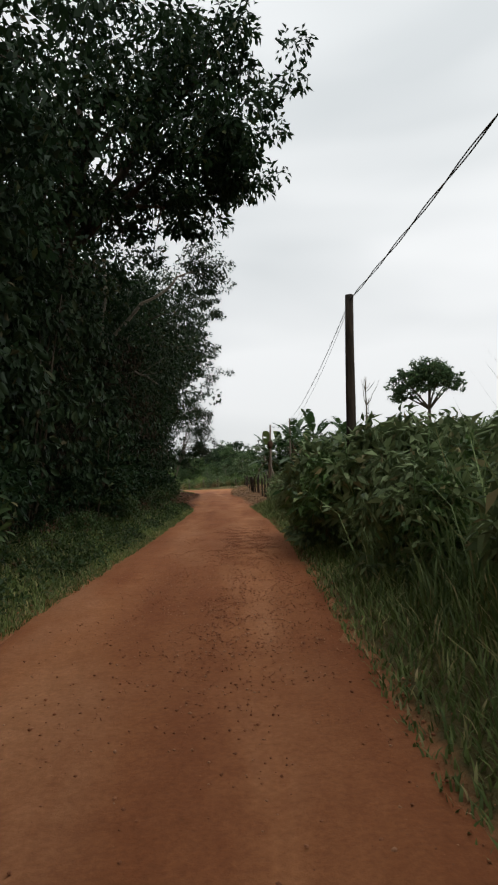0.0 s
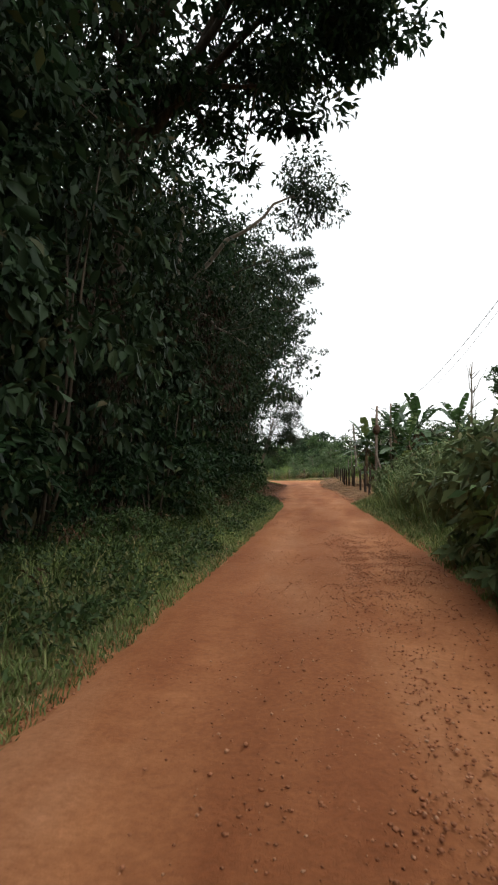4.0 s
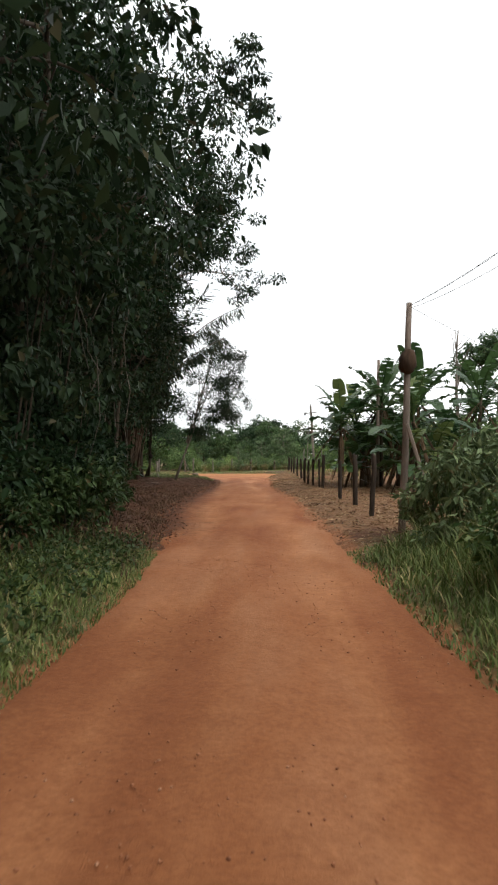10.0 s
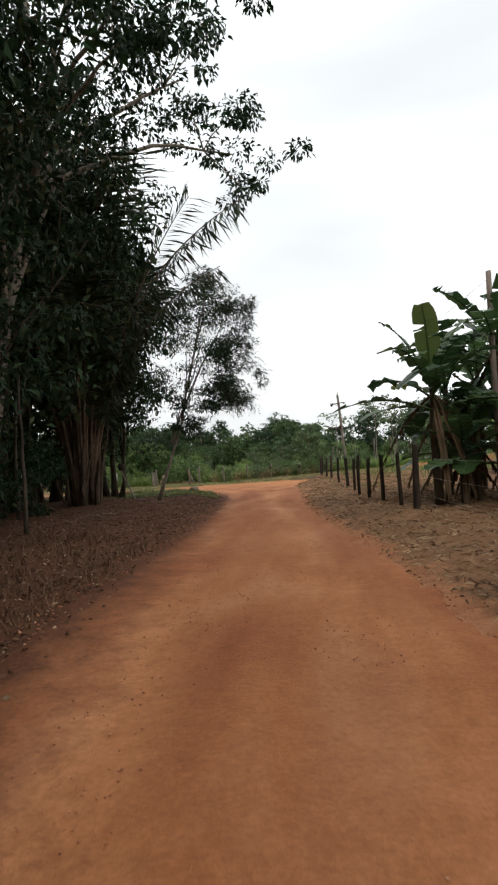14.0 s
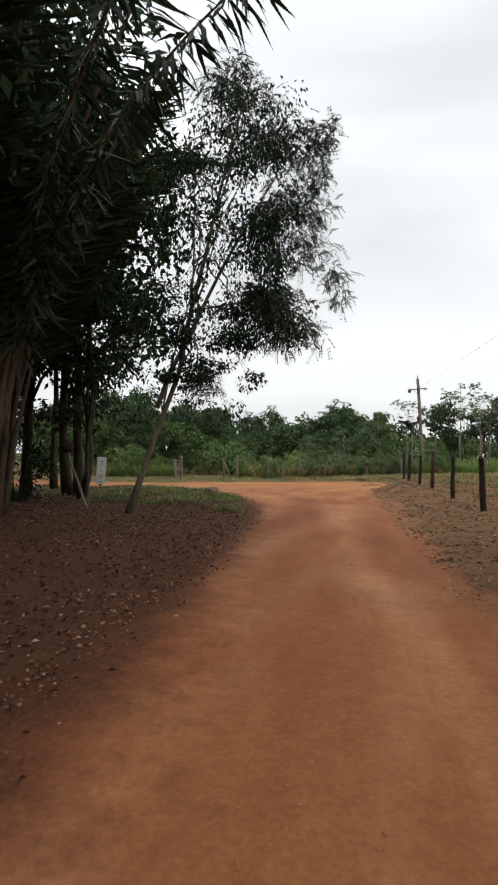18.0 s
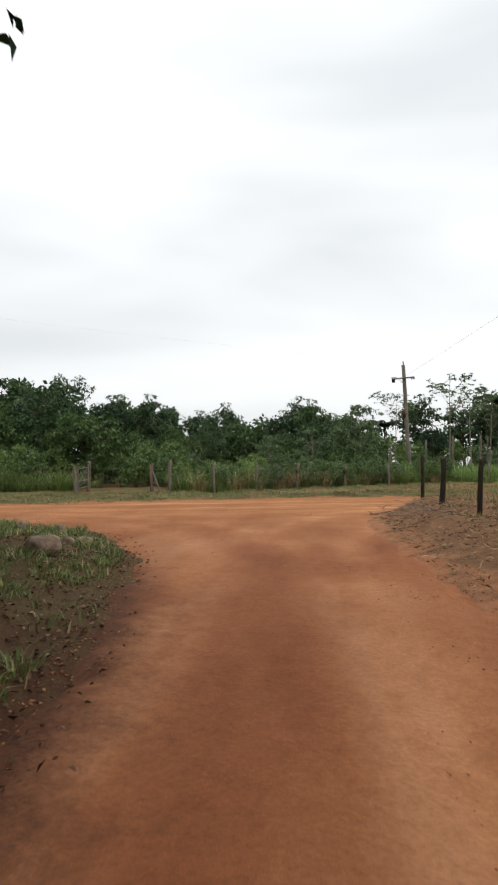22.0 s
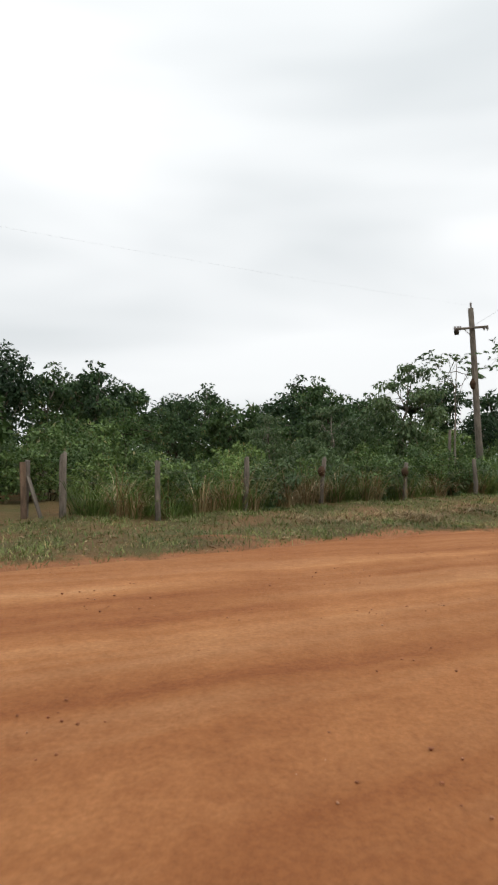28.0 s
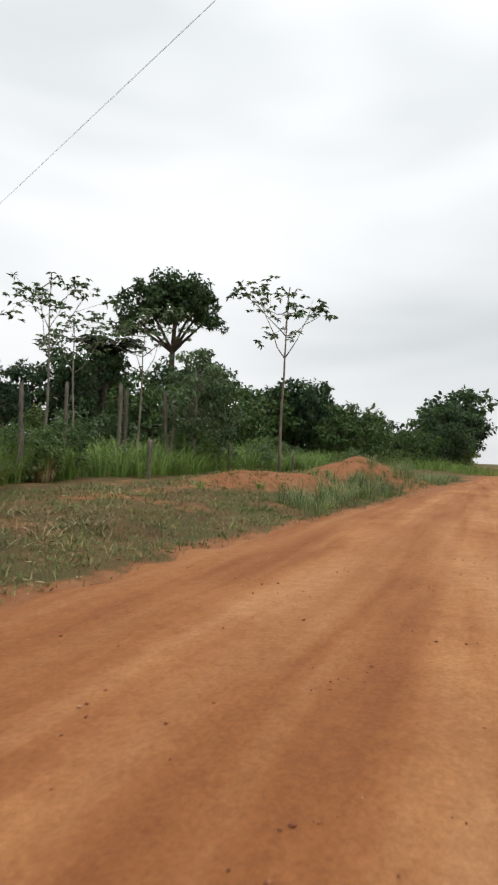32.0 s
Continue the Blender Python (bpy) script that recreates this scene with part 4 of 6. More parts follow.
while y < 28.8:
    edge = float(np.interp(y, [q[1] for q in LANE_LEFT[:8]], [q[0] for q in LANE_LEFT[:8]]))
    again(under[2], edge - rng.uniform(2.0, 2.7), y + rng.uniform(-0.5, 0.5), rng.uniform(0, 360), rng.uniform(0.85, 1.25))
    again(under[0], edge - rng.uniform(1.5, 2.1), y + rng.uniform(-0.6, 0.6), rng.uniform(0, 360), rng.uniform(0.6, 1.1))
    if rng.uniform() < 0.65:
        again(under[1], edge - rng.uniform(1.1, 1.5), y + rng.uniform(-0.6, 0.6), rng.uniform(0, 360), rng.uniform(0.35, 0.7))
    y += 1.7
for x, y, s in ((-6.5, 33.0, 0.9), (-8.5, 34.5, 1.1), (-9.5, 37.5, 1.2), (-11, 39.5, 1.2), (-12.5, 44, 1.3), (-14.5, 49, 1.3), (-12, 30, 1.3), (-15.5, 56, 1.0), (-10.5, 53.5, 0.7), (-6.6, 35.4, 0.8), (-7.4, 37.2, 0.9), (-7.9, 39.6, 0.9), (-8.3, 42.2, 0.95), (-8.9, 45.6, 0.9), (-10.3, 46.4, 1.1), (-11.2, 48.8, 1.1)):
    again(under[0], x, y, rng.uniform(0, 360), s)
    again(under[2], x - 1.6, y + 0.8, rng.uniform(0, 360), s * 0.9)

for k, x, y, s in ((0, -4.5, 28.2, 0.85), (1, -4.0, 28.9, 0.7), (0, -4.9, 29.6, 0.9), (2, -5.6, 29.0, 0.9), (1, -4.6, 30.4, 0.6), (0, -5.4, 31.2, 0.8), (1, -3.9, 27.4, 0.75), (2, -5.9, 31.6, 0.85)):
    again(under[k], x, y, rng.uniform(0, 360), s)

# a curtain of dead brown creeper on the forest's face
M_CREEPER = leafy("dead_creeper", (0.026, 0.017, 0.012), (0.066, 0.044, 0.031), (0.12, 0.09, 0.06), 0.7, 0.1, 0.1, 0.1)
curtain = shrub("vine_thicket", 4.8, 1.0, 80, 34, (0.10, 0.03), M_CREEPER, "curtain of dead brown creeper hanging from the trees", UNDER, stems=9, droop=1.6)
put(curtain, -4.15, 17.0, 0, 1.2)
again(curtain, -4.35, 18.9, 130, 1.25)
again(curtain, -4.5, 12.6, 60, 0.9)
# a straight pale trunk at the forest's edge
pale_stem = tree("forest_tree", 9.5, (-0.15, 0.1), ((-0.4, 0, 7.6), (1.5, 1.5, 1.9)), 22, 50, (0.16, 0.07), M_FOREST, M_PALE_BARK, "tree with a straight pale trunk at the forest's edge", 0.085, 0.7, group=FOREST, limbs=4)
put(pale_stem, -4.25, 8.9)

# lianas and saplings
lb_group = "slender saplings in the forest"
for x, y, h, lean in ((-6.1, 34.0, 3.2, 0.1), (-7.4, 36.4, 5.5, 0.2), (-8.1, 38.6, 4.5, -0.2), (-9.4, 42.0, 5.0, 0.3), (-6.9, 41.0, 3.0, 0.1), (-8.8, 44.5, 4.0, -0.1), (-9.8, 47.0, 5.0, 0.2), (-9.1, 54.1, 2.6, 0.05), (-6.6, 38.2, 2.4, 0.1), (-10.6, 36.0, 6.0, 0.1)):
    b = Builder()
    b.tube(wander((0, 0, -0.1), (lean, rng.uniform(-0.2, 0.2), h), 7, 0.03), np.linspace(0.06, 0.025, 7) * rng.uniform(0.7, 1.3), 6, 0.05)
    s = tagged(new("sapling"), "slender dark sapling in the shade of the forest", "sapling", lb_group)
    part("trunk", b.mesh("trunk", M_BARK, True), s)
    n = 70
    c = np.array([lean, 0, h]) + rng.normal(0, 1, (n, 3)) * [0.4, 0.4, 0.5]
    part("crown", leaves("crown", c, rng.normal(0, 0.6, (n, 3)) + [0, 0, -0.5], 0.2, 0.07, M_FOREST), s)
    put(s, x, y, rng.uniform(0, 360))
for k in range(16):
    y = rng.uniform(4, 30)
    x = -3.9 - rng.uniform(0, 0.8)
    z = rng.uniform(2.2, 4.5)
    b = Builder()
    b.tube(wander((0, 0, -z), (rng.uniform(-0.3, 0.5), rng.uniform(-1, 1), rng.uniform(0.5, 1.8)), 9, 0.10), np.full(9, 0.007), 4)
    li = tagged(new("liana", b.mesh("liana", M_GREY_WOOD)), "thin bare grey vine hanging among leaves", "vine", "hanging vines")
    li.matrix_basis = pose(x, y, ground_at(x, y) + z)


# ---- the weedy thicket on the other side ----
rng = np.random.default_rng(13)
WEEDS = "tall weeds and shrubs beside the lane"
weeds = [
    shrub("weed_bush", 2.3, 0.95, 44, 34, (0.26, 0.10), M_WEED, "tall broad-leaved weed bush", WEEDS, M_SHRUB, 4),
    shrub("weed_bush", 1.9, 0.85, 40, 44, (0.17, 0.06), M_SHRUB, "dense green bush of small leaves", WEEDS, M_SHRUB, 4),
    shrub("weed_bush", 2.7, 0.8, 36, 30, (0.30, 0.09), M_WEED, "tall weed with long pale drooping leaves", WEEDS, M_SHRUB, 4, 0.7),
]
put(weeds[0], 2.2, 4.0, 0, 0.6)
put(weeds[1], 1.9, 6.0, 0, 0.65)
put(weeds[2], 2.9, 5.0, 0, 0.5)
y = 1.5
while y < 28.6:
    edge = float(np.interp(y, [12, 17.5, 23, 28], [0.88, 0.7, 0.35, 0.0]))
    for row, (gap, size) in enumerate(((1.05, 0.62), (1.75, 0.85), (2.9, 0.95), (4.6, 1.1))):
        k = int(rng.choice([0, 1, 2, 2] if row < 2 else [0, 0, 2, 1]))
        grow = size * rng.uniform(0.85, 1.12) * (0.62 if y < 5.5 else 0.9 if y < 14 else 0.8) * (1.1 if row > 1 and 14 < y < 22 else 1.0)
        if y < 14:
            grow = min(grow, 0.8 if k == 2 else 0.92)
        again(weeds[k], edge + gap + rng.uniform(-0.25, 0.25) + (0.3 if y > 24 and row < 2 else 0), y + rng.uniform(-0.6, 0.6), rng.uniform(0, 360), grow)
    y += 1.4
for k, x, y, s in ((0, 1.75, 8.5, 0.84), (2, 1.95, 9.0, 0.72), (1, 1.6, 9.7, 0.92), (0, 1.5, 10.6, 0.82), (2, 1.6, 11.6, 0.7), (0, 1.45, 12.6, 0.8), (0, 2.6, 8.2, 0.85), (0, 2.2, 26.4, 0.5), (1, 2.7, 27.3, 0.6), (1, 1.9, 25.6, 0.45), (2, 3.3, 26.6, 0.6)):
    again(weeds[k], x, y, rng.uniform(0, 360), s)
for k in range(14):
    again(weeds[int(rng.integers(3))], rng.uniform(7, 16), rng.uniform(10, 34), rng.uniform(0, 360), rng.uniform(0.8, 1.1))


# ---- grass and litter ----
rng = np.random.default_rng(17)


def scatter(n, box, keep):
    x, y = rng.uniform(box[0], box[1], n), rng.uniform(box[2], box[3], n)
    d = road_distance(x, y)
    ok = keep(x, y, d)
    x, y, d = x[ok], y[ok], d[ok]
    return np.stack([x, y, land(x, y, d)], 1), d


def stuff(name, me, label, category):
    return tagged(new(name, me), label, category, kind="stuff")


# left verge: ankle to knee high, rising towards the shrubs
p, d = scatter(84000, (-6.2, -1.8, -1, 36), lambda x, y, d: (d > -0.12) & (d < 2.3) & (rng.uniform(24, 29, len(x)) > y) & (rng.uniform(0, 1, len(x)) < 0.35 + 0.6 * (rolling(x, y, 1.2, 41) > -0.2)))
stuff("verge_grass", blades("verge_grass", p, (0.06 + 0.26 * np.clip(d, 0, 1.2) * rng.uniform(0.2, 1.2, len(p))) * np.where(p[:, 1] > 27, 0.5, 1.0), 1.2, 0.012, M_GRASS), "green verge grass with dry blades", "grass")
p, d = scatter(90000, (-3.6, -1.9, -1, 27), lambda x, y, d: (d > -0.1) & (d < 0.8) & (rng.uniform(-0.3, 1.0, len(x)) > d))
stuff("edge_grass", blades("edge_grass", p, rng.uniform(0.03, 0.10, len(p)), 1.3, 0.008, M_GRASS), "short dense grass along the lane's edge", "grass")
p, d = scatter(16000, (-6.5, -2.3, 24.5, 40), lambda x, y, d: (d > 0.0) & (d < 2.2) & (rolling(x, y, 1.1, 59) > -0.1))
stuff("dry_grass", blades("dry_grass", p, rng.uniform(0.05, 0.2, len(p)), 1.5, 0.009, M_WITHERED, 1.4), "dull withered grass among the dead leaves", "grass")
c, d = scatter(5200, (-5, -1.8, -1, 31), lambda x, y, d: (d > 0.12) & (d < 2.3) & (y < 27 + rolling(x, y, 2, 55)) & (rolling(x, y, 1.0, 49) > -0.4))
cp, cw = clump_leaves(c + np.stack([0 * d, 0 * d, 0.07 + 0.16 * np.clip(d, 0, 1.5) * rng.uniform(0.3, 1.2, len(c))], 1), rng.uniform(0.08, 0.2, len(c)), 13, -0.15)
stuff("verge_herbs", leaves("verge_herbs", cp, cw, 0.065, 0.03, M_HERB), "low leafy herbs on the verge", "herbs")
c, d = scatter(520, (-4.6, -1.8, 3, 29), lambda x, y, d: (d > 0.5) & (d < 1.7) & (rolling(x, y, 1.6, 58) > 0.1))
cp, cw = clump_leaves(c + np.stack([0 * d, 0 * d, 0.2 + 0.35 * rng.uniform(0.2, 1.2, len(c))], 1), rng.uniform(0.12, 0.25, len(c)), 14, 0.5)
stuff("withered_herbs", leaves("withered_herbs", cp, cw, 0.075, 0.02, M_WITHERED), "withered red-brown herbs on the verge", "herbs")
# right verge beside the thicket
p, d = scatter(62000, (-0.4, 3.2, -1, 27.5), lambda x, y, d: (d > -0.12) & (d < 1.6) & (y < 28.0 + 0.6 * rolling(x, y, 2, 57)))
stuff("verge_grass", blades("verge_grass", p, 0.06 + 0.40 * np.clip(d, 0, 1.3) * rng.uniform(0.2, 1.2, len(p)), 1.2, 0.014, M_GRASS), "green and dry grass at the thicket's foot", "grass")
p, d = scatter(620, (0.3, 4.0, 2, 28.5), lambda x, y, d: (d > 0.6) & (d < 2.4) & (y > 5) & (y < 24.5))
stuff("tall_grass", tufts("tall_grass", p, 34, 0.2, 1.35, 0.018, M_REED, 0.8, 1.2), "clumps of tall arching grass along the thicket", "grass")
p, d = scatter(6500, (0.8, 5.0, 0, 27.5), lambda x, y, d: (d > 0.9) & (d < 4) & (d > 0.9 + 0.5 * np.clip(y - 23, 0, 9)))
stuff("tall_grass", blades("tall_grass", p, rng.uniform(0.9, 1.9, len(p)), 0.55, 0.022, M_REED, 0.9), "tall arching grass among the weeds", "grass")
# thin turf at the corner and right verge near the junction
p, d = scatter(26000, (-13, 6, 53, 74), lambda x, y, d: (d > 0.05) & (d < 6) & ~far_side(x, y) & (rolling(x, y, 2.0, 43) > 0.1) & ((x < -4) | (d > 1.4)))
stuff("thin_turf", blades("thin_turf", p, rng.uniform(0.04, 0.13, len(p)), 0.8, 0.016, M_GRASS), "thin short turf with bare patches", "grass")
p, d = scatter(7000, (0.4, 14, 58, 76), lambda x, y, d: (d > 2.0) & ~far_side(x, y) & (rolling(x, y, 1.6, 44) > 0.3))
stuff("grass_tufts", blades("grass_tufts", p, rng.uniform(0.15, 0.45, len(p)), 0.6, 0.02, M_GREEN_GRASS), "tufts of fresh grass by the fence", "grass")
p, d = scatter(1500, (-10, -4.2, 53.5, 62.5), lambda x, y, d: (d > 0.15) & (d < 4) & (rolling(x, y, 2.2, 56) + 0.12 * (y - 55) > -0.2))
stuff("corner_tufts", tufts("corner_tufts", p, 16, 0.12, 0.15, 0.012, M_GRASS, 1.3, 1.2), "low grass clumps on the shaded corner", "grass")
# far verge
p, d = scatter(95000, (-15, 24, 64, 95), lambda x, y, d: (d > 0.05) & (d < 5.0) & far_side(x, y) & (rolling(x, y, 1.7, 45) + rng.uniform(-0.6, 0.6, len(x)) > -0.25))
stuff("verge_grass", blades("verge_grass", p, rng.uniform(0.03, 0.11, len(p)) + 0.03 * np.clip(d, 0, 4) * rng.uniform(0, 0.6, len(p)), 1.6, 0.012, M_GRASS), "mown verge grass, partly dry", "grass")
p, d = scatter(7000, (-14, 26, 64, 96), lambda x, y, d: (d > 0.4) & (d < 4.5) & far_side(x, y) & (rolling(x, y, 1.5, 46) > 0.55))
stuff("cut_straw", arching("cut_straw", p[::12], 16, 0.3, 0.4, 0.011, M_HAY, 0.3), "heaps of cut dry grass on the verge", "straw")
p, d = scatter(6500, (4, 26, 78, 96), lambda x, y, d: (d > 0.3) & (d < 4.8) & far_side(x, y) & (rolling(x, y, 1.3, 47) > 0.35))
stuff("verge_tufts", arching("verge_tufts", p[::18], 36, 0.15, 0.45, 0.014, M_GUINEA), "tufts of fresh green grass on the verge", "grass")
p, d = scatter(60000, (-15, 24, 64, 95), lambda x, y, d: (d > -0.12) & (d < 1.5) & far_side(x, y) & (rng.uniform(-0.5, 1.5, len(x)) > d))
stuff("edge_grass", blades("edge_grass", p, rng.uniform(0.04, 0.12, len(p)), 1.6, 0.010, M_GRASS), "short dense grass creeping over the road's edge", "grass")
p, d = scatter(19000, (-15, 24, 64, 95), lambda x, y, d: (d > 0.05) & (d < 5.0) & far_side(x, y) & (rolling(x, y, 2.4, 53) + rng.uniform(-0.6, 0.6, len(x)) > -0.35))
stuff("verge_clumps", tufts("verge_clumps", p, 14, 0.16, 0.12, 0.009, M_GRASS, 1.9, 1.5), "low clumps of mown grass, green and dry", "grass")
# raked heaps of dry cut grass and brown stubble
kept_state = rng.bit_generator.state
p, d = scatter(2600, (7, 34, 79, 104), lambda x, y, d: (d > 0.15) & (d < 1.7) & far_side(x, y) & (rolling(x, y, 2.2, 66) > -0.35))
stuff("bank_grass", arching("bank_grass", p, 26, 0.18, 0.78, 0.014, M_REED), "rank grass along the foot of the earth bank", "grass")
p, d = scatter(120000, (-12, 14, 66, 92), lambda x, y, d: (d > 0.0) & (d < 4.5) & far_side(x, y) & (rolling(x, y, 0.9, 67) + rng.uniform(-0.6, 0.6, len(x)) > -0.2))
half = len(p) * 3 // 5
stuff("short_turf", blades("short_turf", p[:half], rng.uniform(0.02, 0.07, half), 1.6, 0.007, M_GRASS, 1.4), "fine short turf on the verge", "grass")
stuff("short_turf", blades("short_turf", p[half:], rng.uniform(0.02, 0.07, len(p) - half), 2.0, 0.007, M_HAY, 1.6), "fine dry turf on the verge", "grass")
hx = np.concatenate([rng.normal(cx, w, n) for cx, w, n in ((-2.5, 0.4, 70), (-4.4, 0.5, 30), (-0.6, 0.6, 30), (1.6, 0.7, 26), (4.6, 0.8, 26))])
hy = np.concatenate([rng.normal(cy, w, n) for cy, w, n in ((77.3, 0.35, 70), (76.3, 0.4, 30), (79.0, 0.4, 30), (80.4, 0.5, 26), (83.0, 0.6, 26))])
d = road_distance(hx, hy)
hx, hy, d = hx[d > 0.25], hy[d > 0.25], d[d > 0.25]
stuff("cut_straw", arching("cut_straw", np.stack([hx, hy, land(hx, hy, d) + 0.02], 1), 14, 0.36, 0.5, 0.012, M_HAY, 0.3), "raked heaps of dry brown cut grass", "straw")
p, d = scatter(42000, (-14, 16, 66, 94), lambda x, y, d: (d > 0.1) & (d < 4.5) & far_side(x, y) & (rolling(x, y, 1.9, 64) + rng.uniform(-0.5, 0.5, len(x)) > 0.05))
stuff("dry_stubble", leaves("dry_stubble", p + [0, 0, 0.015], rng.normal(0, 1, (len(p), 3)) * [1, 1, 0.25] + [0, 0, 0.1], 0.11, 0.014, M_STRAW, 0.2), "dry mown stalks lying on the verge", "straw")
rng.bit_generator.state = kept_state
# tall grass belt along the far fence
FENCE = [(-16.5, 71.2), (-12.8, 74.2), (-10.6, 75.8), (-9.74, 75.7), (-7.9, 76.2), (-6.2, 77.7), (-4.4, 79.7), (-2.0, 81.2), (0.44, 82.8), (2.7, 86.2), (7.0, 88.0), (12.5, 91.5), (19, 95), (30, 101)]
fx, fy = np.array(FENCE).T


def behind(x, y):
    return y - np.interp(x, fx, fy)


p, d = scatter(150000, (-17, 30, 68, 108), lambda x, y, d: (behind(x, y) > 0.05) & (behind(x, y) < 3.2) & ((x < -13.4) | (x > -9.6)) & (rolling(x, y, 2.5, 48) > -0.75))
right = p[:, 0] > 1.5
stuff("fence_grass", tufts("fence_grass", p[~right][::18], 56, 0.32, 1.1, 0.018, M_GREEN_GRASS, 1.7, 2.0), "rank arching grass along the fence", "grass")
stuff("fence_grass", arching("fence_grass", p[right][::13], 34, 0.28, 1.5, 0.024, M_GUINEA), "bright green guinea grass along the fence", "grass")
p, d = scatter(1500, (-9, 4, 70, 92), lambda x, y, d: (behind(x, y) > 0.0) & (behind(x, y) < 1.6) & (rolling(x, y, 1.8, 65) > 0.0))
stuff("fence_grass", arching("fence_grass", p[:80], 46, 0.2, 1.15, 0.016, M_HAY), "withered arching tussocks among the fence grass", "grass")
stuff("fence_grass", arching("fence_grass", p[80:700], 50, 0.2, 1.55, 0.02, M_GREEN_GRASS), "arching tussocks of green grass along the fence", "grass")
p, d = scatter(30000, (0, 60, 84, 130), lambda x, y, d: (behind(x, y) > 3) & (behind(x, y) < 16))
stuff("field_grass", blades("field_grass", p, rng.uniform(0.8, 1.5, len(p)), 0.8, 0.05, M_GUINEA, 1.2), "bright green field grass behind the fence", "grass")
# dead leaves under the trees and straw by the banana plants
p, d = scatter(66000, (-11, -2.6, 27, 61), lambda x, y, d: (d > -0.4) & (d < 6) & (rng.uniform(0, 1, len(x)) < np.where(d > 0, 0.35 + 0.65 * np.exp(-d / 2.2), 0.5 * np.exp(d / 0.3))))
p[:, 2] = np.maximum(p[:, 2], np.where(d < 0, 0.004, -9))
stuff("leaf_litter", leaves("leaf_litter", p + [0, 0, 0.012], rng.normal(0, 1, (len(p), 3)) * [1, 1, 0.18] + [0, 0, 0.06], 0.046, 0.022, M_LITTER, 0.3), "fallen brown leaves under the trees", "leaf litter")
p, d = scatter(64000, (-2.0, 5, 25, 67), lambda x, y, d: (d > 0.1) & (d < 5.5) & ~far_side(x, y) & (rolling(x, y, 1.6, 51) + rng.uniform(-0.7, 0.7, len(x)) > -0.4))
stuff("straw_mulch", leaves("straw_mulch", p + [0, 0, 0.015], rng.normal(0, 1, (len(p), 3)) * [1, 1, 0.2] + [0, 0, 0.08], 0.12, 0.014, M_STRAW, 0.2), "dry straw and banana trash on the soil", "straw")
p, d = scatter(14000, (-2.0, 6, 25, 66), lambda x, y, d: (d > -0.05) & (d < 4.5) & ~far_side(x, y) & (rolling(x, y, 1.1, 52) > 0.2))
stuff("leaf_litter", leaves("leaf_litter", p + [0, 0, 0.02], rng.normal(0, 1, (len(p), 3)) * [1, 1, 0.25] + [0, 0, 0.15], 0.065, 0.025, M_LITTER, 0.35), "curled dead leaves on the soil", "leaf litter")


# gravel on the road
def pebbles(name, pts, size, label):
    o = np.array([[1, 0, 0], [-1, 0, 0], [0, 1, 0], [0, -1, 0], [0, 0, 1], [0, 0, -1]], float)
    f = np.array([[0, 2, 4], [2, 1, 4], [1, 3, 4], [3, 0, 4], [2, 0, 5], [1, 2, 5], [3, 1, 5], [0, 3, 5]])
    n = len(pts)
    r = size * rng.uniform(0.4, 1.5, (n, 1, 1)) ** 1.5 * rng.uniform(0.6, 1.2, (n, 6, 1))
    a = rng.uniform(0, 6.3, n)
    rot = np.stack([np.stack([np.cos(a), -np.sin(a), 0 * a], 1), np.stack([np.sin(a), np.cos(a), 0 * a], 1), np.tile([0, 0, 0.7], (n, 1))], 1)
    v = pts[:, None] + np.einsum("nij,kj->nki", rot, o) * r
    return stuff(name, mesh_of(name, v.reshape(-1, 3), None, (np.arange(n)[:, None, None] * 6 + f).reshape(-1, 3), M_GRAVEL), label, "gravel")


n = 34000
x, y = rng.uniform(-3, 1.2, n), rng.uniform(2, 60, n)
d = road_distance(x, y)
patch = rolling(x, y, 3.0, 61) + 1.4 * np.exp(-(((x + 0.4) / 0.9) ** 2 + ((y - 11.5) / 3.0) ** 2)) + 1.0 * np.exp(-(((x + 0.6) / 0.8) ** 2 + ((y - 6.0) / 3.0) ** 2))
ok = (d < 0.1) & (patch + rng.uniform(-0.5, 0.5, n) > 0.35)
pebbles("gravel", np.stack([x[ok], y[ok], np.full(ok.sum(), 0.003)], 1), 0.0065, "loose gravel on the lane")
kept_state = rng.bit_generator.state
n = 11000
x, y = np.concatenate([rng.normal(-0.15, 0.42, n), rng.normal(-0.1, 0.5, n // 2)]), np.concatenate([rng.normal(12.6, 1.7, n), rng.normal(6.2, 1.6, n // 2)])
d = road_distance(x, y)
ok = (d < -0.15) & (rolling(x, y, 0.7, 63) + rng.uniform(-0.6, 0.6, len(x)) > -0.15)
pebbles("gravel", np.stack([x[ok], y[ok], np.full(ok.sum(), 0.004)], 1), 0.0085, "broken red laterite gravel heaped along the crown of the lane")
rng.bit_generator.state = kept_state
n = 90000
x, y = rng.uniform(-6.5, 1.6, n), rng.uniform(3, 60, n)
d = road_distance(x, y)
ok = np.abs(d + 0.05) < 0.30 * rng.uniform(0, 1, n) ** 0.7
pebbles("earth_crumbs", np.stack([x[ok], y[ok], land(x[ok], y[ok], d[ok]) + 0.005], 1), 0.011, "crumbs of loose earth along the lane's edges")
n = 9000
x, y = rng.uniform(-11, 6, n), rng.uniform(58, 78, n)
d = road_distance(x, y)
ok = (d < 0.2) & (rolling(x, y, 2.0, 62) > 0.1)
pebbles("gravel", np.stack([x[ok], y[ok], np.full(ok.sum(), 0.003)], 1), 0.009, "loose grit on the junction")


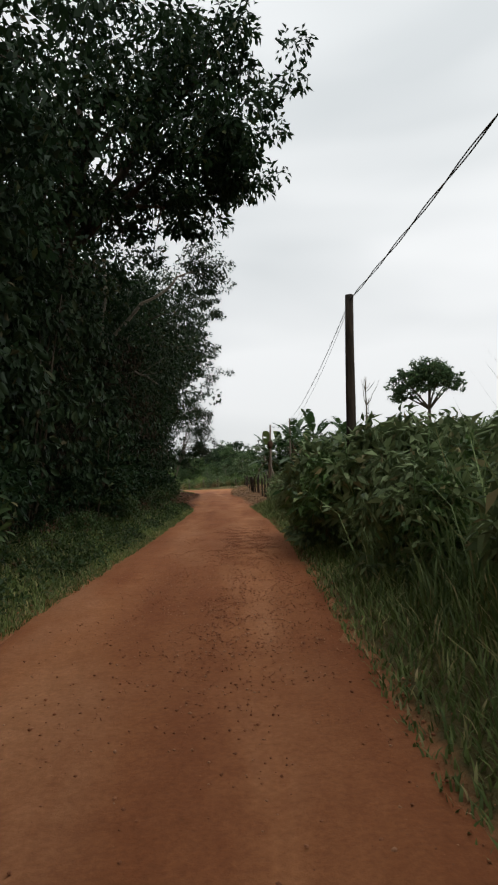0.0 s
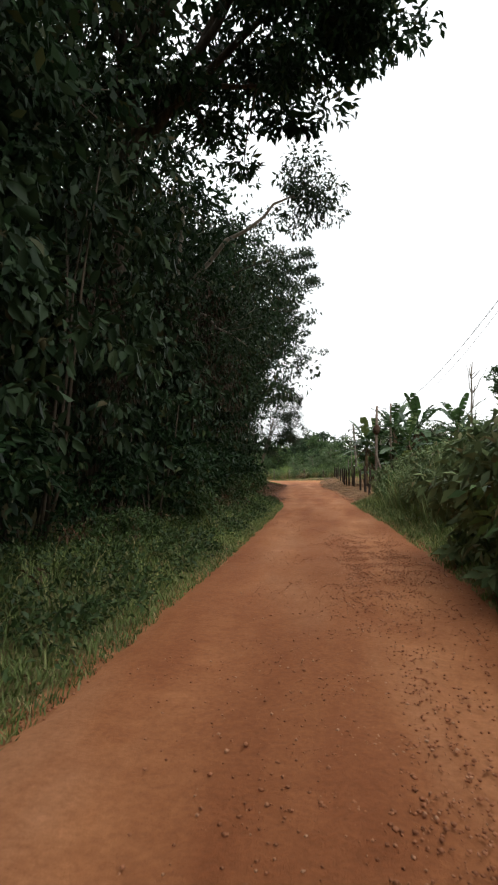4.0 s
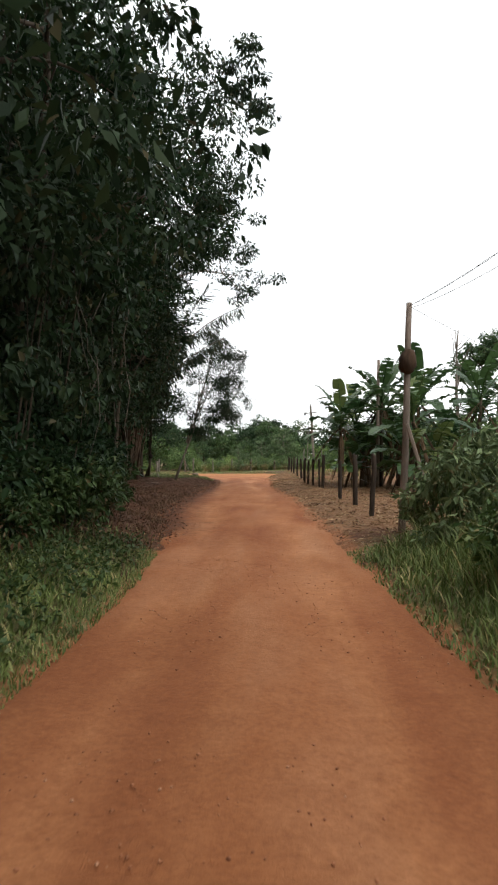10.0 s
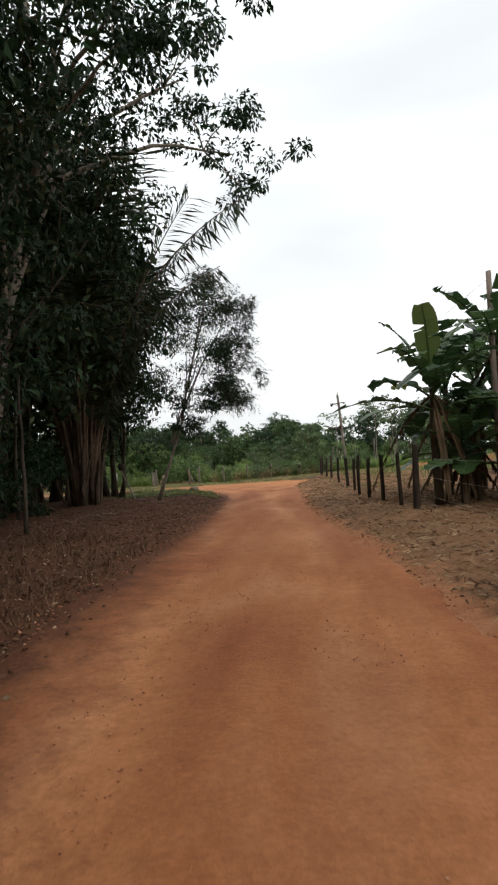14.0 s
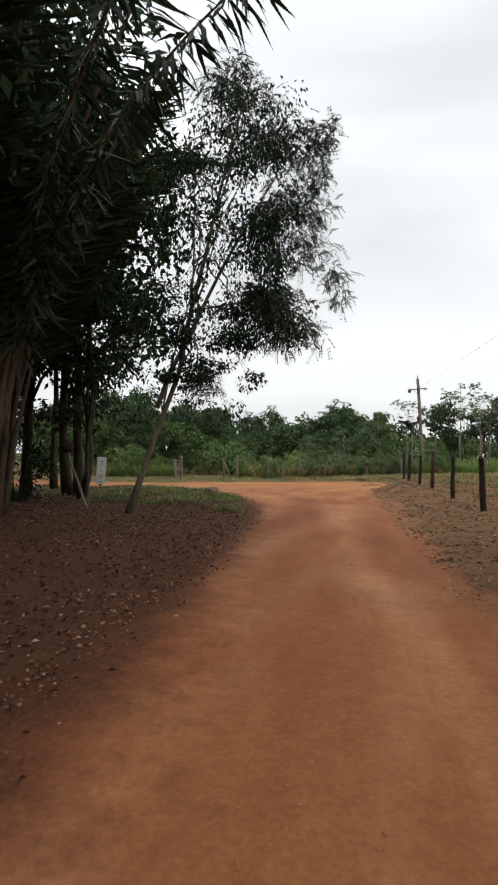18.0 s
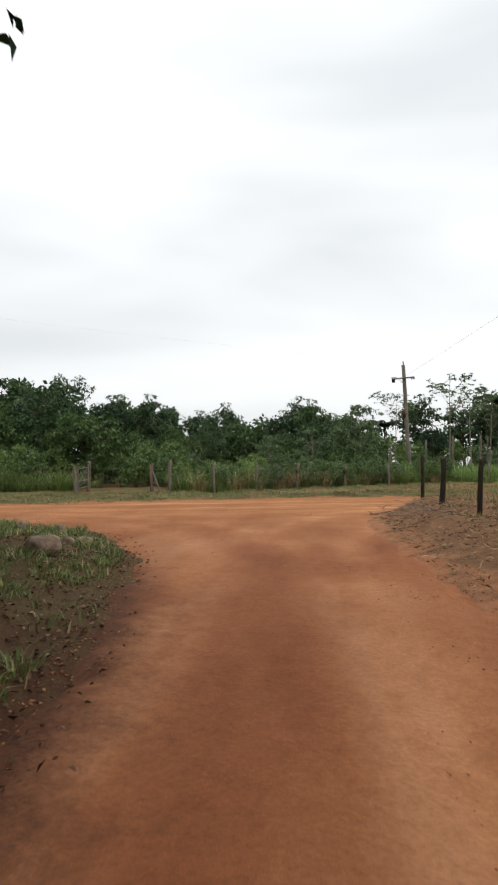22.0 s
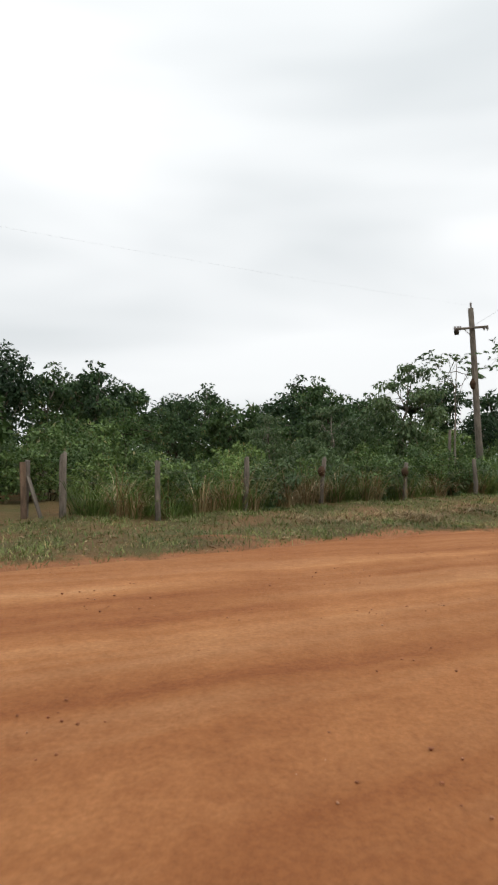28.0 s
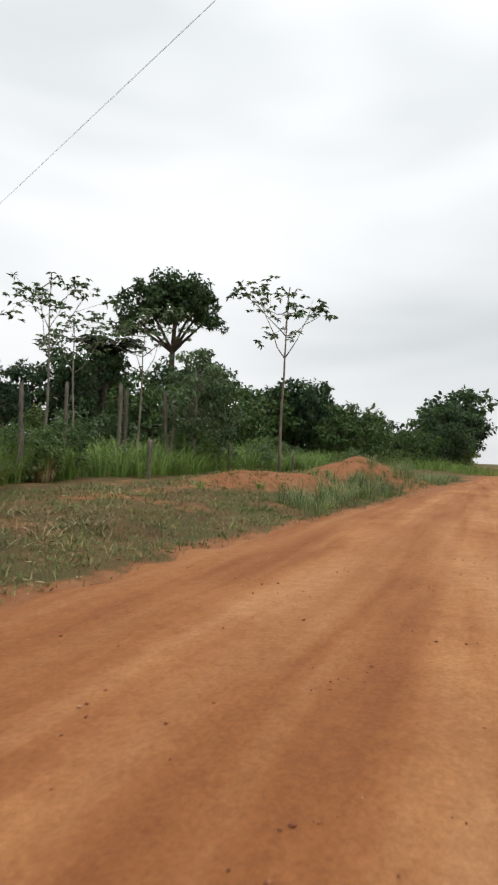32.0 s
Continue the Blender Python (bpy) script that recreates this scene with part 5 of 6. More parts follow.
# ---- stones at the corner ----
def stone(name, size, label):
    bm = bmesh.new()
    bmesh.ops.create_icosphere(bm, subdivisions=3, radius=1.0)
    for v in bm.verts:
        k = 0.8 + 0.3 * noise.noise(v.co * 1.3 + Vector((size[0] * 9, size[1] * 5, 0))) + 0.08 * noise.noise(v.co * 4)
        v.co = Vector((v.co.x * size[0], v.co.y * size[1], max(v.co.z, -0.5) * size[2])) * k
    me = bpy.data.meshes.new(name)
    bm.to_mesh(me)
    bm.free()
    me.materials.append(M_STONE)
    me.polygons.foreach_set("use_smooth", np.ones(len(me.polygons), bool))
    return tagged(new(name, me), label, "stone", "stones at the corner")


for x, y, s, turn, label in ((-6.8, 57.6, (0.27, 0.18, 0.19), 20, "grey-brown boulder half buried at the corner"), (-6.98, 59.4, (0.17, 0.11, 0.09), 70, "pale flat stone on the corner verge"), (-7.05, 58.85, (0.13, 0.10, 0.11), 10, "red-brown stone on the corner verge"),
                             (-7.73, 60.25, (0.14, 0.11, 0.13), 120, "small brown stone at the road's edge"), (-8.52, 60.4, (0.13, 0.12, 0.10), 40, "red-brown stone at the road's edge"), (-6.55, 58.9, (0.07, 0.06, 0.05), 0, "small stone in the grass of the corner")):
    o = stone("stone", s, label)
    o.matrix_basis = pose(x, y, ground_at(x, y) + s[2] * 0.35, 0, 0, turn)


# ---- wooden fences ----
def post(name, height, size, mat, label, group, square=True, ragged=0.02):
    """A split-wood fence post with a worn top and slightly crooked sides."""
    sides = 6 if square else 8
    zs = np.array([-0.25, 0.0, height * 0.35, height * 0.7, height - 0.02, height])
    b = Builder()
    pts = np.stack([rng.normal(0, 0.006, 6), rng.normal(0, 0.006, 6), zs], 1)
    b.tube(pts, np.array([1.05, 1.0, 1.0, 0.97, 0.95, 0.8]) * size / 2, sides, 0.10)
    me = b.mesh(name, mat)
    slope, way = rng.uniform(0.1, 0.7), rng.uniform(0, 2 * math.pi)
    for v in me.vertices:
        if v.co.z > height - 0.03:
            v.co.z += slope * (v.co.x * math.cos(way) + v.co.y * math.sin(way)) - rng.uniform(0, ragged)
    return tagged(new(name, me), label, "fence post", group)


def strand(name, pts, radius, mat, label, category, group="", sag=0.03):
    """One wire strung from post to post, sagging a little in between."""
    line = []
    for a, c in zip(pts[:-1], pts[1:]):
        t = np.linspace(0, 1, 6, endpoint=False)[:, None]
        line.append(np.asarray(a) + (np.asarray(c) - np.asarray(a)) * t - np.array([0, 0, sag * 4]) * t * (1 - t))
    b = Builder()
    b.tube(np.concatenate(line + [np.asarray(pts[-1:], float)]), radius, 4)
    return tagged(new(name, b.mesh(name, mat)), label, category, group)


LANE_FENCE = [(0.91, 31.6), (0.87, 34.1), (0.77, 37.1), (0.6, 42.6), (0.58, 44.4), (0.38, 46.0), (0.24, 48.0), (0.14, 50.1), (0.16, 52.0), (0.1, 54.3), (-0.1, 57.2), (-0.28, 60.0), (-0.42, 62.4), (-0.58, 64.9), (-0.57, 67.4)]
LG = "dark fence posts along the lane"
tops = []
for k, (x, y) in enumerate(LANE_FENCE):
    h = rng.uniform(1.18, 1.36) - (0.15 if y > 55 else 0)
    o = post("fence_post", h, rng.uniform(0.10, 0.135), M_POST, "dark weathered wooden fence post", LG)
    o.matrix_basis = pose(x, y, ground_at(x, y), rng.uniform(-2, 2), rng.uniform(-2.5, 2.5), rng.uniform(0, 90))
    tops.append((x + 0.07, y, ground_at(x, y)))
for k, z in enumerate((0.35, 0.7, 1.05)):
    strand("fence_wire", [(x, y, g + z) for x, y, g in tops], 0.0025, M_BARBED, "thin rusty fence wire", "fence wire", "wires of the lane fence")

FG = "grey fence posts beyond the wide road"
tall = {(-12.8, 74.2): 1.25, (-10.6, 75.8): 1.2, (-9.74, 75.7): 1.3}
tops = []
for x, y in [(-20, 67.8)] + FENCE:
    h = tall.get((x, y), rng.uniform(1.05, 1.25))
    o = post("fence_post", h, rng.uniform(0.12, 0.16), M_GREY_WOOD, "weathered grey wooden fence post", FG, False)
    o.matrix_basis = pose(x, y, ground_at(x, y), rng.uniform(-3, 3), rng.uniform(-4, 4), rng.uniform(0, 90))
    tops.append((x, y - 0.08, ground_at(x, y)))
for z in (0.4, 0.75, 1.0):
    strand("fence_wire", [(x, y, g + z) for x, y, g in tops[:3]], 0.002, M_BARBED, "thin rusty fence wire", "fence wire", "wires of the far fence")
    strand("fence_wire", [(x, y, g + z) for x, y, g in tops[4:]], 0.002, M_BARBED, "thin rusty fence wire", "fence wire", "wires of the far fence")


def slat(name, a, c, w, t, mat, parent=None, label=""):
    """A plank from a to c."""
    a, c = Vector(a), Vector(c)
    bm = bmesh.new()
    bmesh.ops.create_cube(bm, size=1.0)
    bmesh.ops.scale(bm, vec=(w, t, (c - a).length), verts=bm.verts)
    bmesh.ops.bevel(bm, geom=list(bm.edges), offset=min(w, t) * 0.15, segments=1, affect="EDGES")
    me = bpy.data.meshes.new(name)
    bm.to_mesh(me)
    bm.free()
    me.materials.append(mat)
    ob = new(name, me)
    ob.matrix_basis = Matrix.Translation((a + c) / 2) @ (c - a).to_track_quat("Z", "Y").to_matrix().to_4x4()
    if parent:
        ob.parent = parent
    return tagged(ob, label) if label else ob


# a small, sagging plank gate left open, and a braced gate post
gz = ground_at(-12.7, 73.3)
o = post("gate_post", 1.1, 0.13, M_GREY_WOOD, "short grey post at the free end of the open gate", FG, False)
o.matrix_basis = pose(-12.55, 72.35, ground_at(-12.55, 72.35), 3, -4, 0)
gate = tagged(new("field_gate"), "old sagging grey plank gate standing open", "gate")
gate.matrix_basis = pose(-12.77, 74.05, gz, 0, 3, -84)
for z in (0.22, 0.5, 0.78, 1.0):
    slat("rail", (0.05, 0, z), (1.6, 0.02, z + 0.04), 0.10, 0.025, M_GREY_WOOD, gate)
slat("stile", (1.55, 0.03, 0.08), (1.55, 0.03, 1.12), 0.10, 0.03, M_GREY_WOOD, gate)
slat("stile", (0.1, 0.03, 0.08), (0.1, 0.03, 1.12), 0.10, 0.03, M_GREY_WOOD, gate)
slat("brace", (0.1, -0.03, 1.0), (1.5, -0.03, 0.15), 0.09, 0.025, M_GREY_WOOD, gate)
prop = tagged(slat("leaning_board", (-10.52, 75.7, ground_at(-10.5, 75.7) + 0.85), (-10.1, 75.5, ground_at(-10.1, 75.5) - 0.05), 0.09, 0.03, M_GREY_WOOD), "grey board leaning against a gate post", "board")
tagged(slat("leaning_board", (-10.62, 75.65, ground_at(-10.6, 75.7) + 1.15), (-10.45, 75.45, ground_at(-10.45, 75.45) - 0.05), 0.12, 0.04, M_POLE), "dark board leaning against a gate post", "board")


# ---- poles and cables ----
def utility_pole(name, height, r, mat, label):
    root = tagged(new(name), label, "utility pole")
    b = Builder()
    zs = np.linspace(-0.4, height, 9)
    b.tube(np.stack([0.012 * np.sin(zs * 1.3), 0.012 * np.cos(zs * 0.9), zs], 1), np.linspace(r * 1.1, r * 0.8, 9), 10, 0.03)
    part("shaft", b.mesh("shaft", mat), root)
    return root


pole_1 = utility_pole("cable_pole", 4.15, 0.085, M_POST, "plain dark wooden cable pole in the weeds")
pole_1.matrix_basis = pose(1.60, 9.45, ground_at(1.60, 9.45), 0, 1.6, 0)
pole_2 = utility_pole("cable_pole", 3.75, 0.058, M_POLE_PALE, "leaning bleached wooden cable pole with a termite nest")
pole_2.matrix_basis = pose(0.98, 28.75, ground_at(0.98, 28.75), 0, 1.5, 0)
bm = bmesh.new()
bmesh.ops.create_icosphere(bm, subdivisions=3, radius=1.0)
for v in bm.verts:
    k = 1 + 0.2 * noise.noise(v.co * 1.8) + 0.06 * noise.noise(v.co * 6)
    v.co = Vector((v.co.x * 0.145, v.co.y * 0.145, v.co.z * (0.24 if v.co.z > 0 else 0.17))) * k
nest_me = bpy.data.meshes.new("termite_nest")
bm.to_mesh(nest_me)
bm.free()
nest_me.materials.append(M_NEST)
nest_me.polygons.foreach_set("use_smooth", np.ones(len(nest_me.polygons), bool))
nest = tagged(new("termite_nest", nest_me), "round brown termite nest on the pole", "termite nest")
nest.matrix_basis = pose(1.05, 28.7, ground_at(1, 28.7) + 2.74)
stay = slat("pole_prop", (1.02, 28.6, ground_at(1, 28.6) + 1.75), (1.55, 28.5, ground_at(1.55, 28.5) - 0.05), 0.09, 0.06, M_POLE_PALE)
tagged(stay, "split-wood prop leaning against the cable pole", "prop")


def cable(name, a, c, sag, r, label, n=28, twist=0.0):
    t = np.linspace(0, 1, n)[:, None]
    line = np.asarray(a, float) + (np.asarray(c, float) - np.asarray(a, float)) * t - np.array([0, 0, 4 * sag]) * t * (1 - t)
    b = Builder()
    if twist:
        t2 = np.linspace(0, 1, n * 8)
        fine = np.stack([np.interp(t2, t[:, 0], line[:, k]) for k in range(3)], 1)
        for ph in (0, math.pi):
            b.tube(fine + np.stack([np.cos(t2 * 90 + ph), 0 * t2, np.sin(t2 * 90 + ph)], 1) * twist, r, 4)
    else:
        b.tube(line, r, 4)
    return tagged(new(name, b.mesh(name, M_WIRE)), label, "cable", "overhead cables")


P1T, P2T = (1.72, 9.45, ground_at(1.5, 9.4) + 4.1), (1.07, 28.75, ground_at(1, 28.7) + 3.7)
cable("overhead_cable", P1T, (2.3, -20, 4.9), 0.8, 0.008, "twisted black service cable", twist=0.012)
cable("overhead_cable", P1T, P2T, 0.80, 0.0035, "twisted black service cable", twist=0.006)
cable("overhead_cable", (1.72, 9.45, P1T[2] - 0.06), (1.08, 28.75, P2T[2] - 0.04), 0.95, 0.0035, "thin sagging service cable")
for x, y, h in ((3.19, 45.4, 5.7), (16, 47, 4.5)):
    o = utility_pole("cable_pole", h, 0.08, M_POLE_PALE, "thin wooden cable pole behind the banana plants")
    o.matrix_basis = pose(x, y, ground_at(x, y))
cable("overhead_cable", P2T, (16, 47, 4.4), 0.5, 0.004, "thin service cable to the side")

big_pole = utility_pole("power_pole", 7.85, 0.14, M_GREY_WOOD, "leaning grey wooden power pole with a crossarm and insulators")
BP = (2.68, 89.9)
big_pole.matrix_basis = pose(*BP, ground_at(*BP) - 0.27, 1.0, -4.5, 12)
slat("crossarm", (-0.85, -0.16, 6.95), (0.62, -0.16, 7.02), 0.11, 0.09, M_GREY_WOOD, big_pole)
for dx in (-0.85, -0.72, -0.6, 0.45, 0.6):
    b = Builder()
    zs = np.array([0, 0.05, 0.06, 0.12, 0.13, 0.18, 0.2])
    b.tube(np.stack([0 * zs, 0 * zs, zs], 1), np.array([0.02, 0.02, 0.06, 0.055, 0.04, 0.05, 0.02]), 8)
    ins = part("insulator", b.mesh("insulator", M_CERAMIC, True), big_pole)
    ins.location = (dx, -0.16, 6.88 if dx < -0.5 else 6.85)
b = Builder()
b.tube(np.array([(-0.78, -0.16, 6.72), (-0.78, -0.16, 6.9), (-0.78, -0.16, 6.96)]), np.array([0.10, 0.12, 0.06]), 8)
part("cutout_switch", b.mesh("cutout_switch", M_POST, True), big_pole)
slat("brace", (-0.45, -0.15, 6.96), (0.0, -0.15, 6.5), 0.04, 0.02, M_GREY_WOOD, big_pole)
b = Builder()
b.tube(np.array([(0, 0, 7.83), (0, 0, 8.05), (0, 0, 8.11)]), np.array([0.03, 0.05, 0.02]), 8)
part("insulator", b.mesh("insulator", M_CERAMIC, True), big_pole)
TOP = (2.05, 89.8, ground_at(*BP) + 7.73)
cable("overhead_cable", (2.1, 89.75, 7.12), (3.19, 45.4, 5.67), 0.04, 0.004, "thin overhead power line")
cable("overhead_cable", TOP, (-45, 62, 9.2), 0.5, 0.0009, "thin overhead power line")
b = Builder()
b.tube(np.array([(-0.12, -0.03, 4.4), (-0.14, -0.04, 4.62), (-0.1, -0.02, 4.85)]), np.array([0.07, 0.16, 0.05]), 8, 0.15)
tb = tagged(new("termite_nest", b.mesh("termite_nest", M_NEST, True)), "small brown termite nest on the power pole", "termite nest")
tb.matrix_basis = big_pole.matrix_basis.copy()

# small nests on two fence posts
for x, y in ((-4.4, 79.7), (-2.0, 81.2)):
    b = Builder()
    b.tube(np.array([(0.01, -0.05, 0.72), (0.0, -0.06, 0.85), (0, -0.05, 0.98)]), np.array([0.06, 0.115, 0.05]), 9, 0.16)
    o = tagged(new("termite_nest", b.mesh("termite_nest", M_NEST, True)), "small brown termite nest on a fence post", "termite nest", "nests on the far fence")
    o.matrix_basis = pose(x, y, ground_at(x, y))

# a dead stem that leans under the trees and carries a dark nest
b = Builder()
b.tube(wander((0, 0, -0.1), (-0.62, 0.25, 1.15), 6, 0.02), np.linspace(0.03, 0.022, 6), 6)
stick = tagged(new("leaning_stick", b.mesh("leaning_stick", M_PALE_BARK)), "pale dead stem leaning under the trees", "stick")
put(stick, -7.92, 51.85)
bm = bmesh.new()
bmesh.ops.create_icosphere(bm, subdivisions=3, radius=0.13)
for v in bm.verts:
    v.co = Vector((v.co.x, v.co.y, v.co.z * 1.1)) * (1 + 0.22 * noise.noise(v.co * 7))
me = bpy.data.meshes.new("termite_nest")
bm.to_mesh(me)
bm.free()
me.materials.append(M_POST)
o = tagged(new("termite_nest", me), "dark round termite nest on a leaning stem", "termite nest")
o.matrix_basis = pose(-8.55, 52.1, ground_at(-8.55, 52.1) + 1.2)

# a white board on a stake at the corner
sx, sy = -11.6, 60.4
sign = tagged(new("notice_board"), "small upright white board on a stake with faded writing", "sign")
sign.matrix_basis = pose(sx, sy, ground_at(sx, sy), 0, 3, 18)
slat("stake", (0, 0, -0.2), (0, 0, 1.1), 0.07, 0.05, M_POST, sign)
slat("board", (0, -0.045, 0.12), (0, -0.045, 1.08), 0.32, 0.02, M_WHITE, sign)
for k, (z, w) in enumerate(((0.92, 0.12), (0.78, 0.06), (0.58, 0.07), (0.42, 0.2), (0.36, 0.16), (0.2, 0.2))):
    bm = bmesh.new()
    bmesh.ops.create_cube(bm, size=1.0)
    bmesh.ops.scale(bm, vec=(w * 0.8, 0.003, 0.02), verts=bm.verts)
    me = bpy.data.meshes.new("writing_bar")
    bm.to_mesh(me)
    bm.free()
    me.materials.append(M_POST)
    o = part("writing_bar", me, sign)
    o.location = (0, -0.0575, z)


# ---- banana plants ----
rng = np.random.default_rng(19)


def banana_leaf(base, az, length, rise, droop, torn, width=0.42):
    """A long paddle leaf on a midrib, folded along it, torn here and there."""
    n = 22
    t = np.linspace(0, 1, n)
    out = np.array([math.cos(az), math.sin(az), 0])
    side = np.array([-math.sin(az), math.cos(az), 0])
    pts = base + out * (length * (t * math.cos(rise) + 0.1 * t ** 2))[:, None] + np.array([0, 0, 1.0]) * (length * (t * math.sin(rise) - droop * t ** 2.3))[:, None]
    wid = width * np.clip(np.minimum((t - 0.16) / 0.2, 1), 0, 1) * np.sqrt(np.clip(1 - ((t - 0.45) / 0.56) ** 4, 0, 1))
    stalk, b = Builder(), Builder()
    stalk.tube(pts, np.linspace(0.035, 0.008, n), 5)
    for s in (-1, 1):
        edge = pts + side * s * wid[:, None] * 0.92 + np.array([0, 0, 1.0]) * (0.28 * wid - 0.2 * wid * rng.uniform(0, 1.6, n))[:, None]
        for k in range(2, n - 1):
            if rng.uniform() < torn:
                cut = 0.72
                a, c = edge[k], edge[k] + (edge[k + 1] - edge[k]) * cut
                c = c - np.array([0, 0, rng.uniform(0.02, 0.16)])
            else:
                a, c = edge[k], edge[k + 1]
            b.add([pts[k], pts[k + 1], c, a], [[0, 1, 2, 3]] if s > 0 else [[3, 2, 1, 0]])
    return stalk, b


def banana(name, height, count, length, label, dry=3):
    root = tagged(new(name), label, "banana plant", "banana plants behind the fence")
    b = Builder()
    zs = np.linspace(-0.1, height, 8)
    b.tube(np.stack([0.03 * np.sin(zs * 2), 0.03 * np.cos(zs * 1.6), zs], 1), np.linspace(0.12, 0.06, 8), 9, 0.06)
    part("stem", b.mesh("stem", M_STEM, True), root)
    a0 = 0.0
    for k in range(count):
        s, l = banana_leaf(np.array([0, 0, height - 0.1 - 0.09 * max(0, k - 4)]), a0 + k * 2.4, length * rng.uniform(0.75, 1.1), radians(82 - 70 * k / count + rng.uniform(-8, 8)), rng.uniform(0.12, 0.38) + 0.32 * k / count, rng.uniform(0.12, 0.45), 0.32)
        lf = part("leaf", l.mesh("leaf", M_BANANA), root)
        part("midrib", s.mesh("midrib", M_BANANA), lf)
    for k in range(dry):
        s, l = banana_leaf(np.array([0, 0, height - 0.25]), a0 + 1 + k * 1.9, length * rng.uniform(0.5, 0.7), radians(rng.uniform(-62, -25)), 0.75, 0.75, 0.085)
        lf = part("dry_leaf", l.mesh("dry_leaf", M_BANANA_DRY), root, "withered brown leaf hanging down")
        part("midrib", s.mesh("midrib", M_BANANA_DRY), lf)
    return root


ban = [banana("banana_plant", 2.9, 13, 2.7, "banana plant with torn paddle leaves and a withered skirt", 5), banana("banana_plant", 4.0, 14, 3.1, "tall banana plant with ragged leaves and withered ones", 5), banana("banana_plant", 1.5, 10, 1.9, "young banana plant with upright leaves", 3)]
put(ban[0], 1.5, 44.7, -115)
put(ban[1], 3.4, 45.8, 0)
put(ban[2], 3.4, 40.2, 100)
for k, x, y, turn, s in ((0, 2.5, 47.6, 120, 1.05), (1, 5.2, 46.5, 200, 1.05), (0, 4.0, 49.5, 60, 1.1), (1, 7.5, 45.0, 300, 1.0), (2, 5.0, 42.5, 10, 1.1), (2, 9.5, 43.0, 80, 1.2), (0, 8.5, 48.5, 170, 1.1), (1, 11.5, 47.0, 20, 1.0), (2, 3.6, 52.5, 45, 1.0), (2, 2.0, 44.2, 200, 0.85), (2, 2.6, 45.4, 90, 1.1), (2, 4.0, 44.0, 300, 1.2), (0, 3.9, 41.6, 150, 1.0), (2, 2.9, 47.6, 10, 1.2), (2, 4.6, 48.0, 220, 1.2), (2, 6.0, 44.5, 130, 1.2)):
    again(ban[k], x, y, turn, s)


# ---- trees and bushes beyond ----
FARG = "trees of the far wood"
young = "young pale-stemmed trees in the field"


def pale_tree(name, height, spread, spots, per, label, trunk_r=0.05):
    """A thin white trunk forking into few branches that carry umbrellas of large leaves."""
    root = tagged(new(name), label, "tree", young)
    b = Builder()
    fork = height * rng.uniform(0.5, 0.62)
    stem = wander((0, 0, -0.1), (rng.uniform(-0.2, 0.3), 0, height * 0.97), 9, 0.035)
    b.tube(stem, trunk_r * np.linspace(1.1, 0.3, 9), 7)
    part("trunk", b.mesh("trunk", M_PALE_BARK, True), root)
    tips = [stem[-1]]
    for k in range(7):
        a = k * 2.4 + rng.uniform(-0.3, 0.3)
        z = rng.uniform(0.74, 1.0) * height
        r = spread * rng.uniform(0.55, 1.0) * (1.25 - 0.6 * (z / height - 0.6))
        tip = np.array([r * math.cos(a), r * math.sin(a), z])
        start = stem[5 + k % 4]
        line = wander(start, tip, 5, 0.04, 0.2)
        lb = Builder()
        lb.tube(line, trunk_r * np.linspace(0.45, 0.12, 5), 5)
        tips.append(tip)
        for _ in range(2):
            t2 = tip + rng.normal(0, 0.35, 3) * [1, 1, 0.7]
            lb.tube(wander(line[3], t2, 3, 0.02), trunk_r * np.linspace(0.2, 0.08, 3), 4)
            tips.append(t2)
        part("limb", lb.mesh("limb", M_PALE_BARK), root)
    tips = np.array(tips)
    pick = tips[rng.integers(0, len(tips), spots)] + rng.normal(0, 0.22, (spots, 3)) * [1.2, 1.2, 0.6]
    n = spots * per
    c = np.repeat(pick, per, 0)
    w = rng.normal(0, 1, (n, 3)) * [1, 1, 0.3] + [0, 0, -0.3]
    part("crown", leaves("crown", c, w, 0.18, 0.085, M_YOUNG, 0.15), root)
    return root


pale = [pale_tree("young_tree", 6.4, 1.25, 90, 8, "young tree with a thin pale trunk and an open umbrella crown"), pale_tree("young_tree", 6.6, 1.5, 90, 8, "thin pale tree with spreading branches and sparse large leaves")]
rng = np.random.default_rng(23)
put(pale[0], 14.2, 90.4, 0, 1.25)
put(pale[1], 6.5, 95.8, 90, 1.18)
for k, x, y, turn, s in ((1, 7.7, 90.2, 20, 0.85), (0, 1.9, 91.2, 60, 0.95), (0, 9.0, 99.5, 140, 1.15)):
    again(pale[k], x, y, turn, s)

for x, y, h in ((3.5, 88.9, 2.6), (5.75, 91.6, 3.0), (7.25, 90.7, 3.1), (8.1, 92.0, 3.1), (9.2, 90.9, 3.0), (9.8, 91.6, 2.7), (11.4, 92.4, 2.4), (44, 108.8, 2.6), (46.5, 109.5, 2.5), (1.4, 90.2, 2.4)):
    o = post("field_post", h, 0.13, M_GREY_WOOD, "tall bleached wooden post standing in the field", "tall posts in the field", False)
    o.matrix_basis = pose(x, y, ground_at(x, y), rng.uniform(-2, 2), rng.uniform(-2, 2), rng.uniform(0, 90))

bushy = [
    shrub("field_bush", 3.6, 1.9, 66, 28, (0.22, 0.11), M_BUSH, "dense rounded bush behind the fence", "bushes behind the fence", droop=0.3),
    shrub("field_bush", 3.0, 1.7, 62, 28, (0.21, 0.105), M_YOUNG, "light green bush behind the fence", "bushes behind the fence", droop=0.4),
]
put(bushy[0], -7.0, 82.5, 0, 0.52)
put(bushy[1], -4.0, 84.5, 0, 0.58)
